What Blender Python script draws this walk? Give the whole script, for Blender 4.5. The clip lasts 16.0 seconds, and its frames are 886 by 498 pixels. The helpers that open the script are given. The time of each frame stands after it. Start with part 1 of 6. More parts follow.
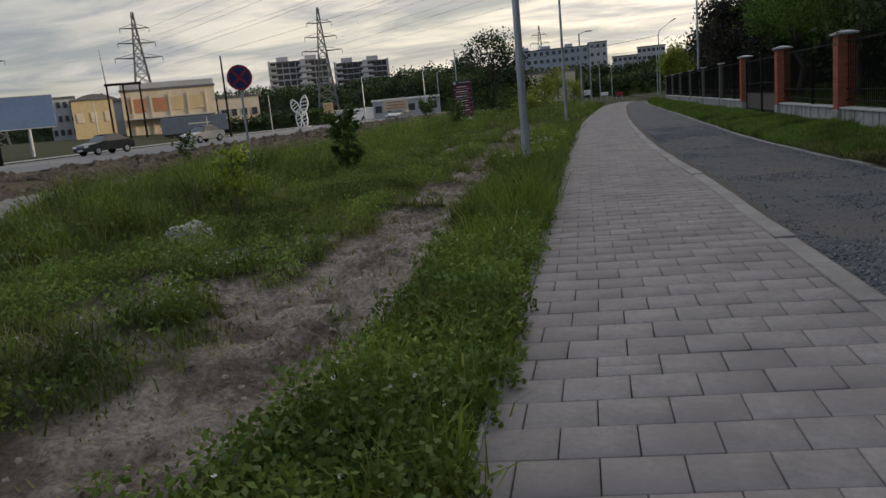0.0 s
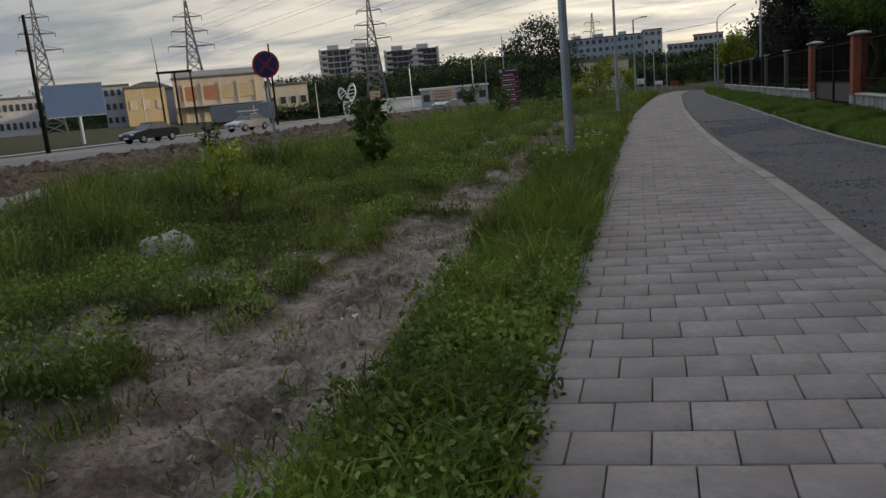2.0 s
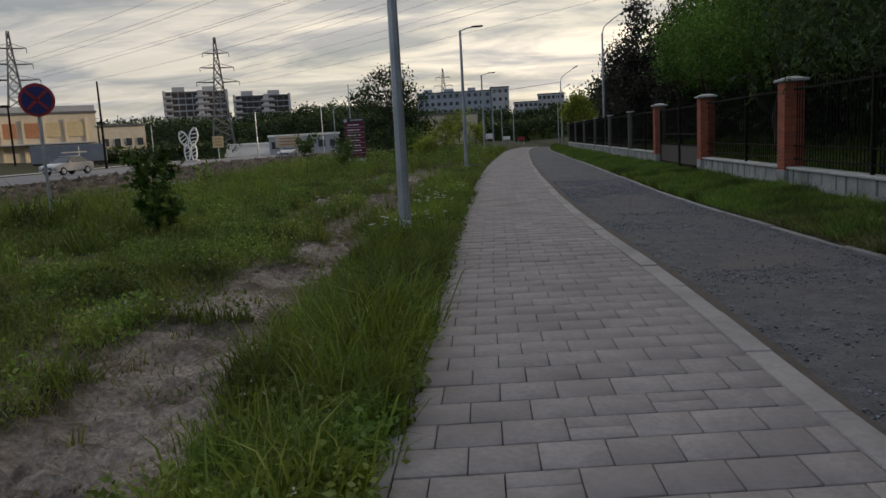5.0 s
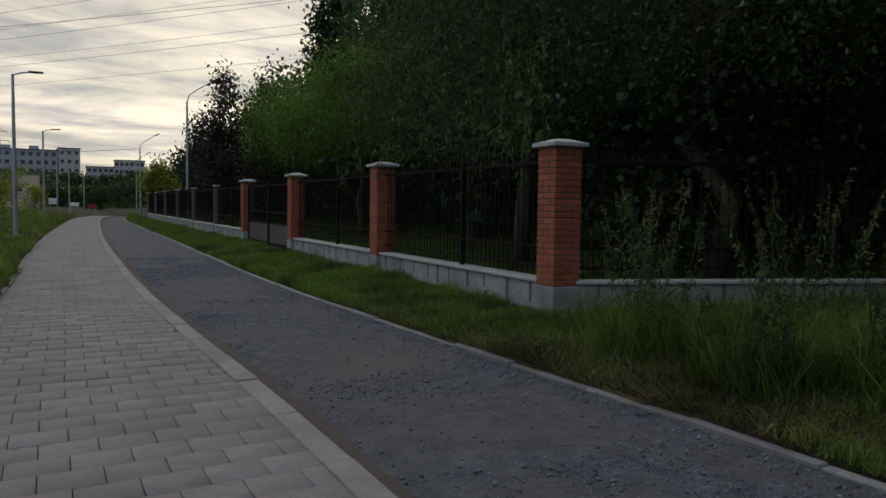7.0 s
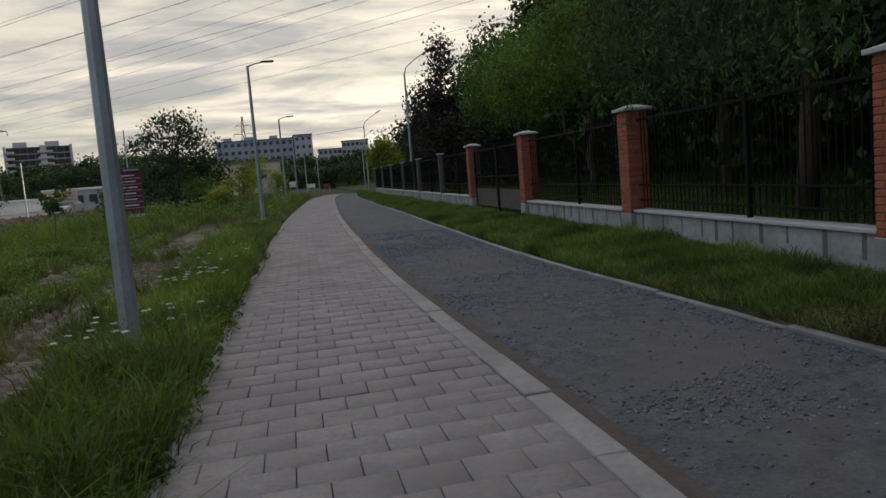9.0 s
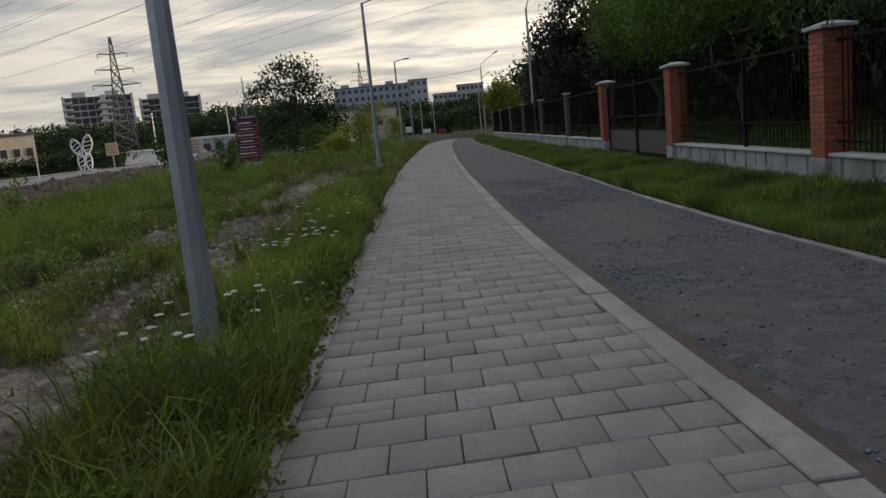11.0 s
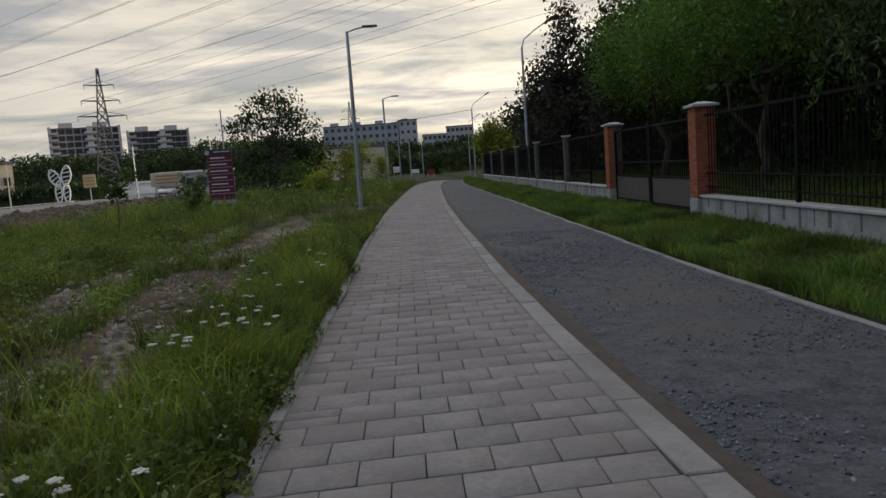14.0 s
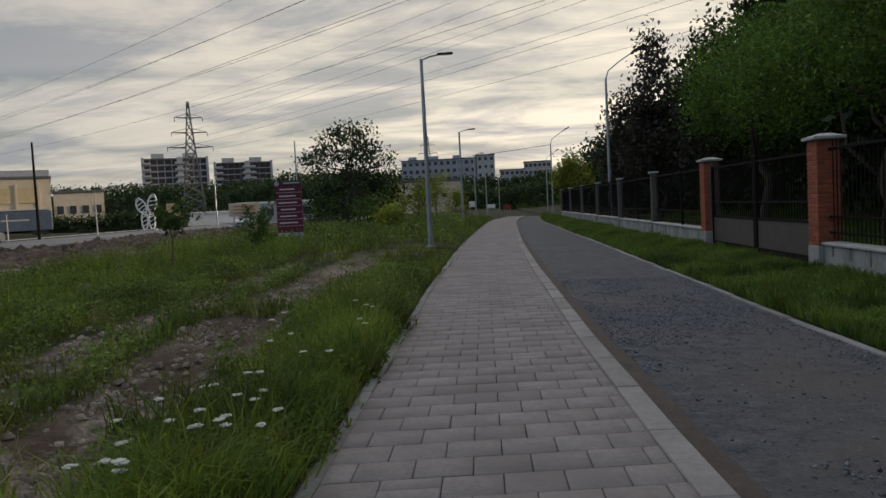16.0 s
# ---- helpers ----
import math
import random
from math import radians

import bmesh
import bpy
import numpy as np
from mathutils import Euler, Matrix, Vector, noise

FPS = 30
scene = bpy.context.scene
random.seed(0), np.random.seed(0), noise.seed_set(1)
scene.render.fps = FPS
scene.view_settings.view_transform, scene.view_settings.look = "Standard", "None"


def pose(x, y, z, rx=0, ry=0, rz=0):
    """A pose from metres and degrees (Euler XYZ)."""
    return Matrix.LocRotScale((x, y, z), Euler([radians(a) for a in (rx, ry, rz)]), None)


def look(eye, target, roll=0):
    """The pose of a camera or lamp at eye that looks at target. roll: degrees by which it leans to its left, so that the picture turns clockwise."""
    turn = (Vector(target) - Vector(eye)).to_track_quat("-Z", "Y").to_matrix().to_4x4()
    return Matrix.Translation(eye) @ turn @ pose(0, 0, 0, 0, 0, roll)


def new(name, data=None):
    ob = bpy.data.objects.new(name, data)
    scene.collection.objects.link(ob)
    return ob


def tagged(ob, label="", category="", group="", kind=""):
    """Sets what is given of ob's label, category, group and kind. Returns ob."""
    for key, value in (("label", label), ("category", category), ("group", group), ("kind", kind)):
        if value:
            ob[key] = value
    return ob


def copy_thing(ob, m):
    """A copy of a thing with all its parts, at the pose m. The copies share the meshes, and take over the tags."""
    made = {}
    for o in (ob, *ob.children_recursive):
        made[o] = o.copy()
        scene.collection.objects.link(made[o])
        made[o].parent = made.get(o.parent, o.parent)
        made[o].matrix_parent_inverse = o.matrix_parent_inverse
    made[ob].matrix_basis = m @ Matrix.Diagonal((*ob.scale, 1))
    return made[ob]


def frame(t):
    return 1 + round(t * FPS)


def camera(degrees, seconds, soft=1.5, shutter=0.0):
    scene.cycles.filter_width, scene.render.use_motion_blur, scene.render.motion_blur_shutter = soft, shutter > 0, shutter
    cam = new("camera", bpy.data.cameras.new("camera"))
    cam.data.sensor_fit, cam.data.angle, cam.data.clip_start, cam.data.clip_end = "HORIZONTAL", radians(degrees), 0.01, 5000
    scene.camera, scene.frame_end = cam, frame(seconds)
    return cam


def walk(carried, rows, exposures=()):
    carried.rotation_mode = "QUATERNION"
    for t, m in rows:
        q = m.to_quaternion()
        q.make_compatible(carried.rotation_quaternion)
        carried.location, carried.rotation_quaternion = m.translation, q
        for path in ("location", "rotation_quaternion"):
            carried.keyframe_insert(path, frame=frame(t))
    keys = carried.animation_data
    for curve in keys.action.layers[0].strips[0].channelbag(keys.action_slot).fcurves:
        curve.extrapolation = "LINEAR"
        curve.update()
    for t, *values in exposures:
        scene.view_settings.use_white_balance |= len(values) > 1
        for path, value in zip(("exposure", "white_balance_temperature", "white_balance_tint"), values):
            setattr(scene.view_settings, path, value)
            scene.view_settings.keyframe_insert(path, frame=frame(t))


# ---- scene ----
cam = camera(60.5, 16.0)
PATH = [
    (0, (0.33, -12.621, 1.286), (-0.106, -10.704, 0.918), -5.4),
    (0.5, (0.442, -12.502, 1.315), (-0.078, -10.601, 0.976), -2.0),
    (1, (0.438, -12.059, 1.333), (-0.127, -10.171, 0.99), -5.7),
    (1.5, (0.317, -11.618, 1.315), (-0.324, -9.757, 0.963), -4.3),
    (2, (0.293, -11.182, 1.29), (-0.266, -9.301, 0.905), -5.2),
    (2.5, (0.337, -10.979, 1.321), (-0.261, -9.104, 0.966), -6.7),
    (3, (0.235, -10.479, 1.338), (-0.306, -8.582, 1.005), -3.6),
    (3.2, (0.227, -10.274, 1.3), (-0.235, -8.358, 0.961), -4.8),
    (5.3, (0.232, -8.285, 1.331), (0.205, -6.303, 1.064), -2.0),
    (5.5, (0.269, -8.117, 1.335), (0.473, -6.142, 1.091), 0.0),
    (6, (0.397, -7.642, 1.304), (0.928, -5.722, 1.122), 0.0),
    (6.5, (0.431, -7.169, 1.315), (1.18, -5.322, 1.152), 0.7),
    (7, (0.428, -6.8, 1.318), (1.297, -5.003, 1.204), 0.7),
    (7.5, (0.455, -6.39, 1.336), (1.285, -4.571, 1.294), 0.5),
    (8, (0.408, -5.973, 1.335), (1.178, -4.128, 1.309), 0.6),
    (8.5, (0.423, -5.531, 1.313), (0.898, -3.59, 1.229), -3.9),
    (9, (0.412, -5.177, 1.295), (0.734, -3.214, 1.094), -4.7),
    (9.5, (0.419, -4.732, 1.295), (0.743, -2.774, 1.047), -3.3),
    (10, (0.424, -4.252, 1.296), (0.54, -2.275, 1.019), -5.1),
    (10.2, (0.415, -4.083, 1.274), (0.456, -2.107, 0.967), -4.8),
    (12.3, (0.195, -2.334, 1.291), (0.179, -0.36, 0.971), -6.8),
    (12.5, (0.201, -2.195, 1.32), (0.196, -0.221, 0.999), -7.9),
    (13, (0.204, -1.762, 1.3), (0.302, 0.205, 0.956), -5.7),
    (13.5, (0.308, -1.338, 1.279), (0.527, 0.635, 1.03), -5.2),
    (14, (0.355, -0.953, 1.29), (0.411, 1.034, 1.074), -4.1),
    (14.5, (0.43, -0.538, 1.291), (0.493, 1.45, 1.084), -2.1),
    (15, (0.484, -0.124, 1.328), (0.313, 1.865, 1.204), -4.5),
    (15.5, (0.455, 0.252, 1.334), (0.27, 2.239, 1.212), -2.0),
    (16, (0.426, 0.659, 1.311), (0.291, 2.651, 1.197), -3.0),
]
walk(cam, [(t, look(eye, target, roll)) for t, eye, target, roll in PATH],
     exposures=[(0, 0.20), (1.0, 0.13), (2.0, 0.12), (3.2, 0.08), (5.3, 0.05), (6.5, 0.02), (8.0, 0.02), (9.5, 0.12), (14.0, 0.08), (15.5, -0.06), (16, -0.06)])

# ---- light ----
SUN_AZ, SUN_EL = 74.0, 10.0
world = bpy.data.worlds.new("sky")
scene.world = world
world.use_nodes = True


def build_sky():
    nt = world.node_tree
    nt.nodes.clear()
    n, l = nt.nodes.new, nt.links.new
    tc = n("ShaderNodeTexCoord")
    sky = n("ShaderNodeTexSky")
    sky.sky_type, sky.sun_disc = "NISHITA", False
    sky.sun_elevation, sky.sun_rotation = radians(SUN_EL), radians(SUN_AZ)
    sky.air_density, sky.dust_density, sky.ozone_density = 1.0, 1.5, 1.0
    gain = n("ShaderNodeVectorMath")
    gain.operation = "SCALE"
    gain.inputs["Scale"].default_value = 0.10
    l(sky.outputs[0], gain.inputs[0])
    # flatten the dome into a cloud layer seen from below
    sep = n("ShaderNodeSeparateXYZ")
    l(tc.outputs["Generated"], sep.inputs[0])
    up = n("ShaderNodeMath")
    up.operation = "MAXIMUM"
    up.inputs[1].default_value = 0.0
    l(sep.outputs[2], up.inputs[0])
    lift = n("ShaderNodeMath")
    lift.operation = "ADD"
    lift.inputs[1].default_value = 0.12
    l(up.outputs[0], lift.inputs[0])
    flat = n("ShaderNodeVectorMath")
    flat.operation = "DIVIDE"
    l(tc.outputs["Generated"], flat.inputs[0])
    l(lift.outputs[0], flat.inputs[1])
    mp = n("ShaderNodeMapping")
    mp.inputs["Scale"].default_value = (0.50, 0.85, 0.0)
    mp.inputs["Rotation"].default_value = (0, 0, radians(-18))
    l(flat.outputs[0], mp.inputs["Vector"])
    big = n("ShaderNodeTexNoise")
    big.inputs["Scale"].default_value, big.inputs["Detail"].default_value = 0.9, 7
    big.inputs["Roughness"].default_value, big.inputs["Distortion"].default_value = 0.58, 0.7
    l(mp.outputs[0], big.inputs["Vector"])
    fine = n("ShaderNodeTexNoise")
    fine.inputs["Scale"].default_value, fine.inputs["Detail"].default_value = 2.3, 9
    fine.inputs["Roughness"].default_value, fine.inputs["Distortion"].default_value = 0.6, 0.5
    l(mp.outputs[0], fine.inputs["Vector"])
    # glow round the hidden sun
    sun = n("ShaderNodeVectorMath")
    sun.operation = "DOT_PRODUCT"
    a, e = radians(SUN_AZ - 52), radians(SUN_EL + 2)
    sun.inputs[1].default_value = (math.sin(a) * math.cos(e), math.cos(a) * math.cos(e), math.sin(e))
    l(tc.outputs["Generated"], sun.inputs[0])
    glow = n("ShaderNodeMapRange")
    glow.inputs["From Min"].default_value, glow.inputs["From Max"].default_value = 0.30, 1.02
    l(sun.outputs["Value"], glow.inputs["Value"])
    thick = n("ShaderNodeValToRGB")
    thick.color_ramp.elements[0].position, thick.color_ramp.elements[1].position = 0.34, 0.58
    thick.color_ramp.elements[0].color = (0.5, 0.5, 0.5, 1)
    thick.color_ramp.elements[1].color = (0.96, 0.96, 0.96, 1)
    l(big.outputs[0], thick.inputs[0])
    pale = n("ShaderNodeMix")
    pale.data_type = "RGBA"
    pale.inputs["A"].default_value, pale.inputs["B"].default_value = (0.325, 0.345, 0.392, 1), (1.36, 1.19, 0.94, 1)
    l(glow.outputs[0], pale.inputs["Factor"])
    dark = n("ShaderNodeMix")
    dark.data_type = "RGBA"
    dark.inputs["A"].default_value, dark.inputs["B"].default_value = (0.208, 0.245, 0.31, 1), (0.72, 0.67, 0.62, 1)
    l(glow.outputs[0], dark.inputs["Factor"])
    band = n("ShaderNodeValToRGB")
    band.color_ramp.elements[0].position, band.color_ramp.elements[1].position = 0.40, 0.58
    l(fine.outputs[0], band.inputs[0])
    cloud = n("ShaderNodeMix")
    cloud.data_type = "RGBA"
    l(band.outputs[0], cloud.inputs["Factor"])
    l(dark.outputs["Result"], cloud.inputs["A"])
    l(pale.outputs["Result"], cloud.inputs["B"])
    mix = n("ShaderNodeMix")
    mix.data_type = "RGBA"
    l(thick.outputs[0], mix.inputs["Factor"])
    l(gain.outputs[0], mix.inputs["A"])
    l(cloud.outputs["Result"], mix.inputs["B"])
    # sky strength raised towards the zenith, out of view, to brighten the ground
    dome = n("ShaderNodeMapRange")
    dome.inputs["From Min"].default_value, dome.inputs["From Max"].default_value = 0.24, 0.80
    dome.inputs["To Min"].default_value, dome.inputs["To Max"].default_value = 0.92 * SKY, 2.35 * SKY
    l(sep.outputs[2], dome.inputs["Value"])
    bg = n("ShaderNodeBackground")
    l(dome.outputs[0], bg.inputs["Strength"])
    l(mix.outputs["Result"], bg.inputs[0])
    l(bg.outputs[0], n("ShaderNodeOutputWorld").inputs[0])


SKY = 1.0
build_sky()
lamp = bpy.data.lights.new("sun", "SUN")
lamp.energy, lamp.angle, lamp.color = 2.8, radians(2), (1.0, 0.79, 0.55)
sun_a, sun_e = radians(SUN_AZ), radians(SUN_EL)
sun_from = Vector((math.sin(sun_a) * math.cos(sun_e), math.cos(sun_a) * math.cos(sun_e), math.sin(sun_e)))
sun = new("sun", lamp)
sun.matrix_world = look(sun_from * 100, (0, 0, 0))

# ---- materials ----


def surface(name, c1, c2, scale=8.0, rough=0.8, bump=0.3, detail=6.0, metal=0.0, rand="", amount=0.25, dist=0.01, spec=0.4, stain=None):
    """Two colours by noise at two scales, with relief; rand varies the brightness piece by piece."""
    m = bpy.data.materials.new(name)
    m.use_nodes = True
    nt = m.node_tree
    n, l = nt.nodes.new, nt.links.new
    b = nt.nodes["Principled BSDF"]
    geo = n("ShaderNodeNewGeometry")
    fine, coarse = n("ShaderNodeTexNoise"), n("ShaderNodeTexNoise")
    for tex, s in ((fine, scale * 6), (coarse, scale)):
        tex.inputs["Scale"].default_value, tex.inputs["Detail"].default_value = s, detail
        tex.inputs["Roughness"].default_value = 0.65
        l(geo.outputs["Position"], tex.inputs["Vector"])
    blend = n("ShaderNodeMath")
    blend.operation = "MULTIPLY_ADD"
    blend.inputs[1].default_value = 0.5
    l(fine.outputs[0], blend.inputs[0])
    half = n("ShaderNodeMath")
    half.operation = "MULTIPLY"
    half.inputs[1].default_value = 0.5
    l(coarse.outputs[0], half.inputs[0])
    l(half.outputs[0], blend.inputs[2])
    ramp = n("ShaderNodeValToRGB")
    ramp.color_ramp.elements[0].position, ramp.color_ramp.elements[1].position = 0.36, 0.64
    ramp.color_ramp.elements[0].color, ramp.color_ramp.elements[1].color = (*c1, 1), (*c2, 1)
    l(blend.outputs[0], ramp.inputs[0])
    colour = ramp.outputs[0]
    if stain:
        big = n("ShaderNodeTexNoise")
        big.inputs["Scale"].default_value, big.inputs["Detail"].default_value = stain[1], 4
        l(geo.outputs["Position"], big.inputs["Vector"])
        sr = n("ShaderNodeValToRGB")
        sr.color_ramp.elements[0].position, sr.color_ramp.elements[1].position = 0.45, 0.68
        sr.color_ramp.elements[0].color, sr.color_ramp.elements[1].color = (0, 0, 0, 1), (0.8, 0.8, 0.8, 1)
        l(big.outputs[0], sr.inputs[0])
        mx = n("ShaderNodeMix")
        mx.data_type = "RGBA"
        mx.inputs["B"].default_value = (*stain[0], 1)
        l(sr.outputs[0], mx.inputs["Factor"])
        l(colour, mx.inputs["A"])
        colour = mx.outputs["Result"]
    if rand:
        src = n("ShaderNodeObjectInfo").outputs["Random"] if rand == "object" else geo.outputs["Random Per Island"]
        rng = n("ShaderNodeMapRange")
        rng.inputs["To Min"].default_value, rng.inputs["To Max"].default_value = 1 - amount, 1 + amount
        l(src, rng.inputs["Value"])
        hsv = n("ShaderNodeHueSaturation")
        l(rng.outputs[0], hsv.inputs["Value"])
        l(colour, hsv.inputs["Color"])
        colour = hsv.outputs[0]
    l(colour, b.inputs["Base Color"])
    b.inputs["Roughness"].default_value, b.inputs["Metallic"].default_value = rough, metal
    b.inputs["Specular IOR Level"].default_value = spec
    if bump:
        bp = n("ShaderNodeBump")
        bp.inputs["Strength"].default_value, bp.inputs["Distance"].default_value = bump, dist
        l(blend.outputs[0], bp.inputs["Height"])
        l(bp.outputs[0], b.inputs["Normal"])
    return m


def foliage(name, c1, c2, c3=None, through_light=0.35):
    """Leaves that let some light through; each leaf takes its own tint."""
    m = bpy.data.materials.new(name)
    m.use_nodes = True
    nt = m.node_tree
    n, l = nt.nodes.new, nt.links.new
    nt.nodes.remove(nt.nodes["Principled BSDF"])
    geo = n("ShaderNodeNewGeometry")
    ramp = n("ShaderNodeValToRGB")
    ramp.color_ramp.elements[0].color, ramp.color_ramp.elements[1].color = (*c1, 1), (*c2, 1)
    if c3:
        mid = ramp.color_ramp.elements.new(0.93)
        mid.color = (*c2, 1)
        ramp.color_ramp.elements[2].color = (*c3, 1)
    l(geo.outputs["Random Per Island"], ramp.inputs[0])
    patch = n("ShaderNodeTexNoise")
    patch.inputs["Scale"].default_value, patch.inputs["Detail"].default_value = 0.9, 3
    l(geo.outputs["Position"], patch.inputs["Vector"])
    rng = n("ShaderNodeMapRange")
    rng.inputs["From Min"].default_value, rng.inputs["From Max"].default_value = 0.3, 0.7
    rng.inputs["To Min"].default_value, rng.inputs["To Max"].default_value = 0.36, 1.6
    l(patch.outputs[0], rng.inputs["Value"])
    hsv = n("ShaderNodeHueSaturation")
    l(rng.outputs[0], hsv.inputs["Value"])
    l(ramp.outputs[0], hsv.inputs["Color"])
    tint = n("ShaderNodeTexNoise")
    tint.inputs["Scale"].default_value, tint.inputs["Detail"].default_value = 2.6, 3
    l(geo.outputs["Position"], tint.inputs["Vector"])
    hue = n("ShaderNodeMapRange")
    hue.inputs["From Min"].default_value, hue.inputs["From Max"].default_value = 0.3, 0.7
    hue.inputs["To Min"].default_value, hue.inputs["To Max"].default_value = 0.47, 0.515
    l(tint.outputs[0], hue.inputs["Value"])
    l(hue.outputs[0], hsv.inputs["Hue"])
    d, t, g = n("ShaderNodeBsdfDiffuse"), n("ShaderNodeBsdfTranslucent"), n("ShaderNodeBsdfGlossy")
    g.inputs["Roughness"].default_value = 0.45
    g.inputs["Color"].default_value = (0.6, 0.65, 0.6, 1)
    l(hsv.outputs[0], d.inputs["Color"])
    l(hsv.outputs[0], t.inputs["Color"])
    a, b = n("ShaderNodeMixShader"), n("ShaderNodeMixShader")
    a.inputs[0].default_value, b.inputs[0].default_value = through_light, 0.03
    l(d.outputs[0], a.inputs[1])
    l(t.outputs[0], a.inputs[2])
    l(a.outputs[0], b.inputs[1])
    l(g.outputs[0], b.inputs[2])
    l(b.outputs[0], nt.nodes["Material Output"].inputs[0])
    return m


M_PAVER = surface("paver_concrete", (0.162, 0.147, 0.143), (0.250, 0.227, 0.220), 5, 0.85, 0.35, rand="object", amount=0.10, dist=0.004, stain=((0.155, 0.138, 0.135), 1.3))
M_PAVER_FAR = surface("paver_concrete_joined", (0.162, 0.147, 0.143), (0.250, 0.227, 0.220), 5, 0.85, 0.35, rand="island", amount=0.10, dist=0.004, stain=((0.155, 0.138, 0.135), 1.3))
M_JOINT = surface("joint_sand", (0.03, 0.027, 0.025), (0.075, 0.068, 0.06), 14, 0.95, 0.5)
M_KERB = surface("kerb_concrete", (0.19, 0.18, 0.175), (0.28, 0.265, 0.255), 4, 0.85, 0.4, rand="object", amount=0.1, dist=0.004, stain=((0.16, 0.148, 0.142), 1.1))
M_KERB_DIRTY = surface("weathered_kerb_concrete", (0.17, 0.17, 0.17), (0.30, 0.29, 0.28), 5, 0.9, 0.5, rand="object", amount=0.15, dist=0.006, stain=((0.16, 0.15, 0.14), 1.4))
M_SOIL_BAND = surface("packed_brown_soil", (0.050, 0.041, 0.035), (0.092, 0.076, 0.066), 7, 0.95, 0.6, dist=0.008)
M_KERB_PLAIN = surface("pale_footway_concrete", (0.30, 0.29, 0.28), (0.40, 0.385, 0.37), 1.5, 0.9, 0.2)
M_GRAVEL = surface("crushed_stone_base", (0.024, 0.028, 0.034), (0.128, 0.131, 0.141), 6, 0.95, 1.0, 12, dist=0.025, stain=((0.108, 0.095, 0.090), 0.5))
M_STONE = surface("grey_crushed_stone", (0.075, 0.085, 0.098), (0.215, 0.225, 0.245), 12, 0.9, 0.5, rand="island", amount=0.45)
M_CONCRETE = surface("plinth_concrete", (0.27, 0.275, 0.27), (0.42, 0.42, 0.41), 2.5, 0.9, 0.4, stain=((0.17, 0.18, 0.165), 1.8), dist=0.006)
M_DRIP = surface("dark_damp_streak", (0.10, 0.105, 0.095), (0.17, 0.175, 0.16), 6, 0.95, 0.2)
M_SLAB = surface("coping_slab", (0.36, 0.36, 0.35), (0.50, 0.49, 0.47), 4, 0.85, 0.3)
M_BRICK = surface("red_facing_brick", (0.27, 0.066, 0.034), (0.39, 0.115, 0.06), 9, 0.8, 0.4, rand="object", amount=0.2, dist=0.003)
M_BRICK_FAR = surface("red_facing_brick_joined", (0.27, 0.066, 0.034), (0.39, 0.115, 0.06), 9, 0.8, 0.4, rand="island", amount=0.2, dist=0.003)
M_MORTAR = surface("mortar", (0.16, 0.11, 0.09), (0.26, 0.19, 0.16), 20, 0.95, 0.4)
M_IRON = surface("dark_painted_iron", (0.007, 0.0065, 0.006), (0.014, 0.012, 0.011), 10, 0.85, 0.15, spec=0.12)
M_GALV = surface("galvanised_steel", (0.34, 0.37, 0.40), (0.50, 0.53, 0.57), 5, 0.42, 0.1, metal=0.6, stain=((0.28, 0.31, 0.34), 2.5))
M_LAMPBLACK = surface("dark_lamp_housing", (0.03, 0.03, 0.032), (0.06, 0.06, 0.062), 10, 0.5, 0.1)
M_BARK = surface("bark", (0.05, 0.04, 0.03), (0.13, 0.10, 0.08), 9, 0.95, 1.0, dist=0.02)
# the deep shade of the wood is put into this near-black leaf colour
M_LEAF_DARK = foliage("shade_dark_tree_leaves", (0.012, 0.024, 0.009), (0.045, 0.076, 0.026), (0.09, 0.13, 0.042))
M_LEAF_MID = foliage("dull_green_tree_leaves", (0.026, 0.046, 0.018), (0.09, 0.135, 0.052), (0.15, 0.20, 0.08))
M_LEAF = foliage("green_tree_leaves", (0.036, 0.075, 0.016), (0.098, 0.165, 0.036), (0.17, 0.22, 0.053))
M_LEAF_BRIGHT = foliage("bright_tree_leaves", (0.052, 0.115, 0.018), (0.13, 0.245, 0.038), (0.20, 0.29, 0.06))
M_LEAF_YELLOW = foliage("yellow_green_leaves", (0.13, 0.175, 0.02), (0.28, 0.32, 0.045), (0.38, 0.36, 0.08))
M_LEAF_PURPLE = foliage("dull_purple_leaves", (0.028, 0.026, 0.022), (0.065, 0.06, 0.045))
M_GRASS = foliage("grass_blades", (0.062, 0.095, 0.014), (0.16, 0.21, 0.036), (0.28, 0.28, 0.09), 0.5)
M_GRASS_LUSH = foliage("lush_grass_blades", (0.075, 0.125, 0.016), (0.18, 0.255, 0.036), (0.27, 0.29, 0.07), 0.5)
M_GRASS_RIGHT = foliage("verge_grass_blades", (0.055, 0.11, 0.016), (0.14, 0.22, 0.036), (0.24, 0.27, 0.08), 0.45)
M_WEED = foliage("weed_leaves", (0.075, 0.12, 0.022), (0.17, 0.245, 0.05), (0.24, 0.29, 0.08), 0.4)
M_STRAW = foliage("dry_grass", (0.15, 0.135, 0.06), (0.28, 0.245, 0.12), None, 0.3)
M_THATCH = foliage("flattened_verge_grass", (0.05, 0.055, 0.016), (0.12, 0.115, 0.04), (0.20, 0.17, 0.08), 0.3)
M_WEED_DULL = foliage("grey_green_weed_leaves", (0.045, 0.068, 0.026), (0.095, 0.13, 0.05), (0.15, 0.17, 0.08), 0.35)
M_FLOWER = surface("white_petals", (0.45, 0.45, 0.38), (0.60, 0.60, 0.52), 30, 0.8, 0)
M_WHITE = surface("white_paint", (0.62, 0.62, 0.60), (0.78, 0.78, 0.76), 1.2, 0.6, 0.1)
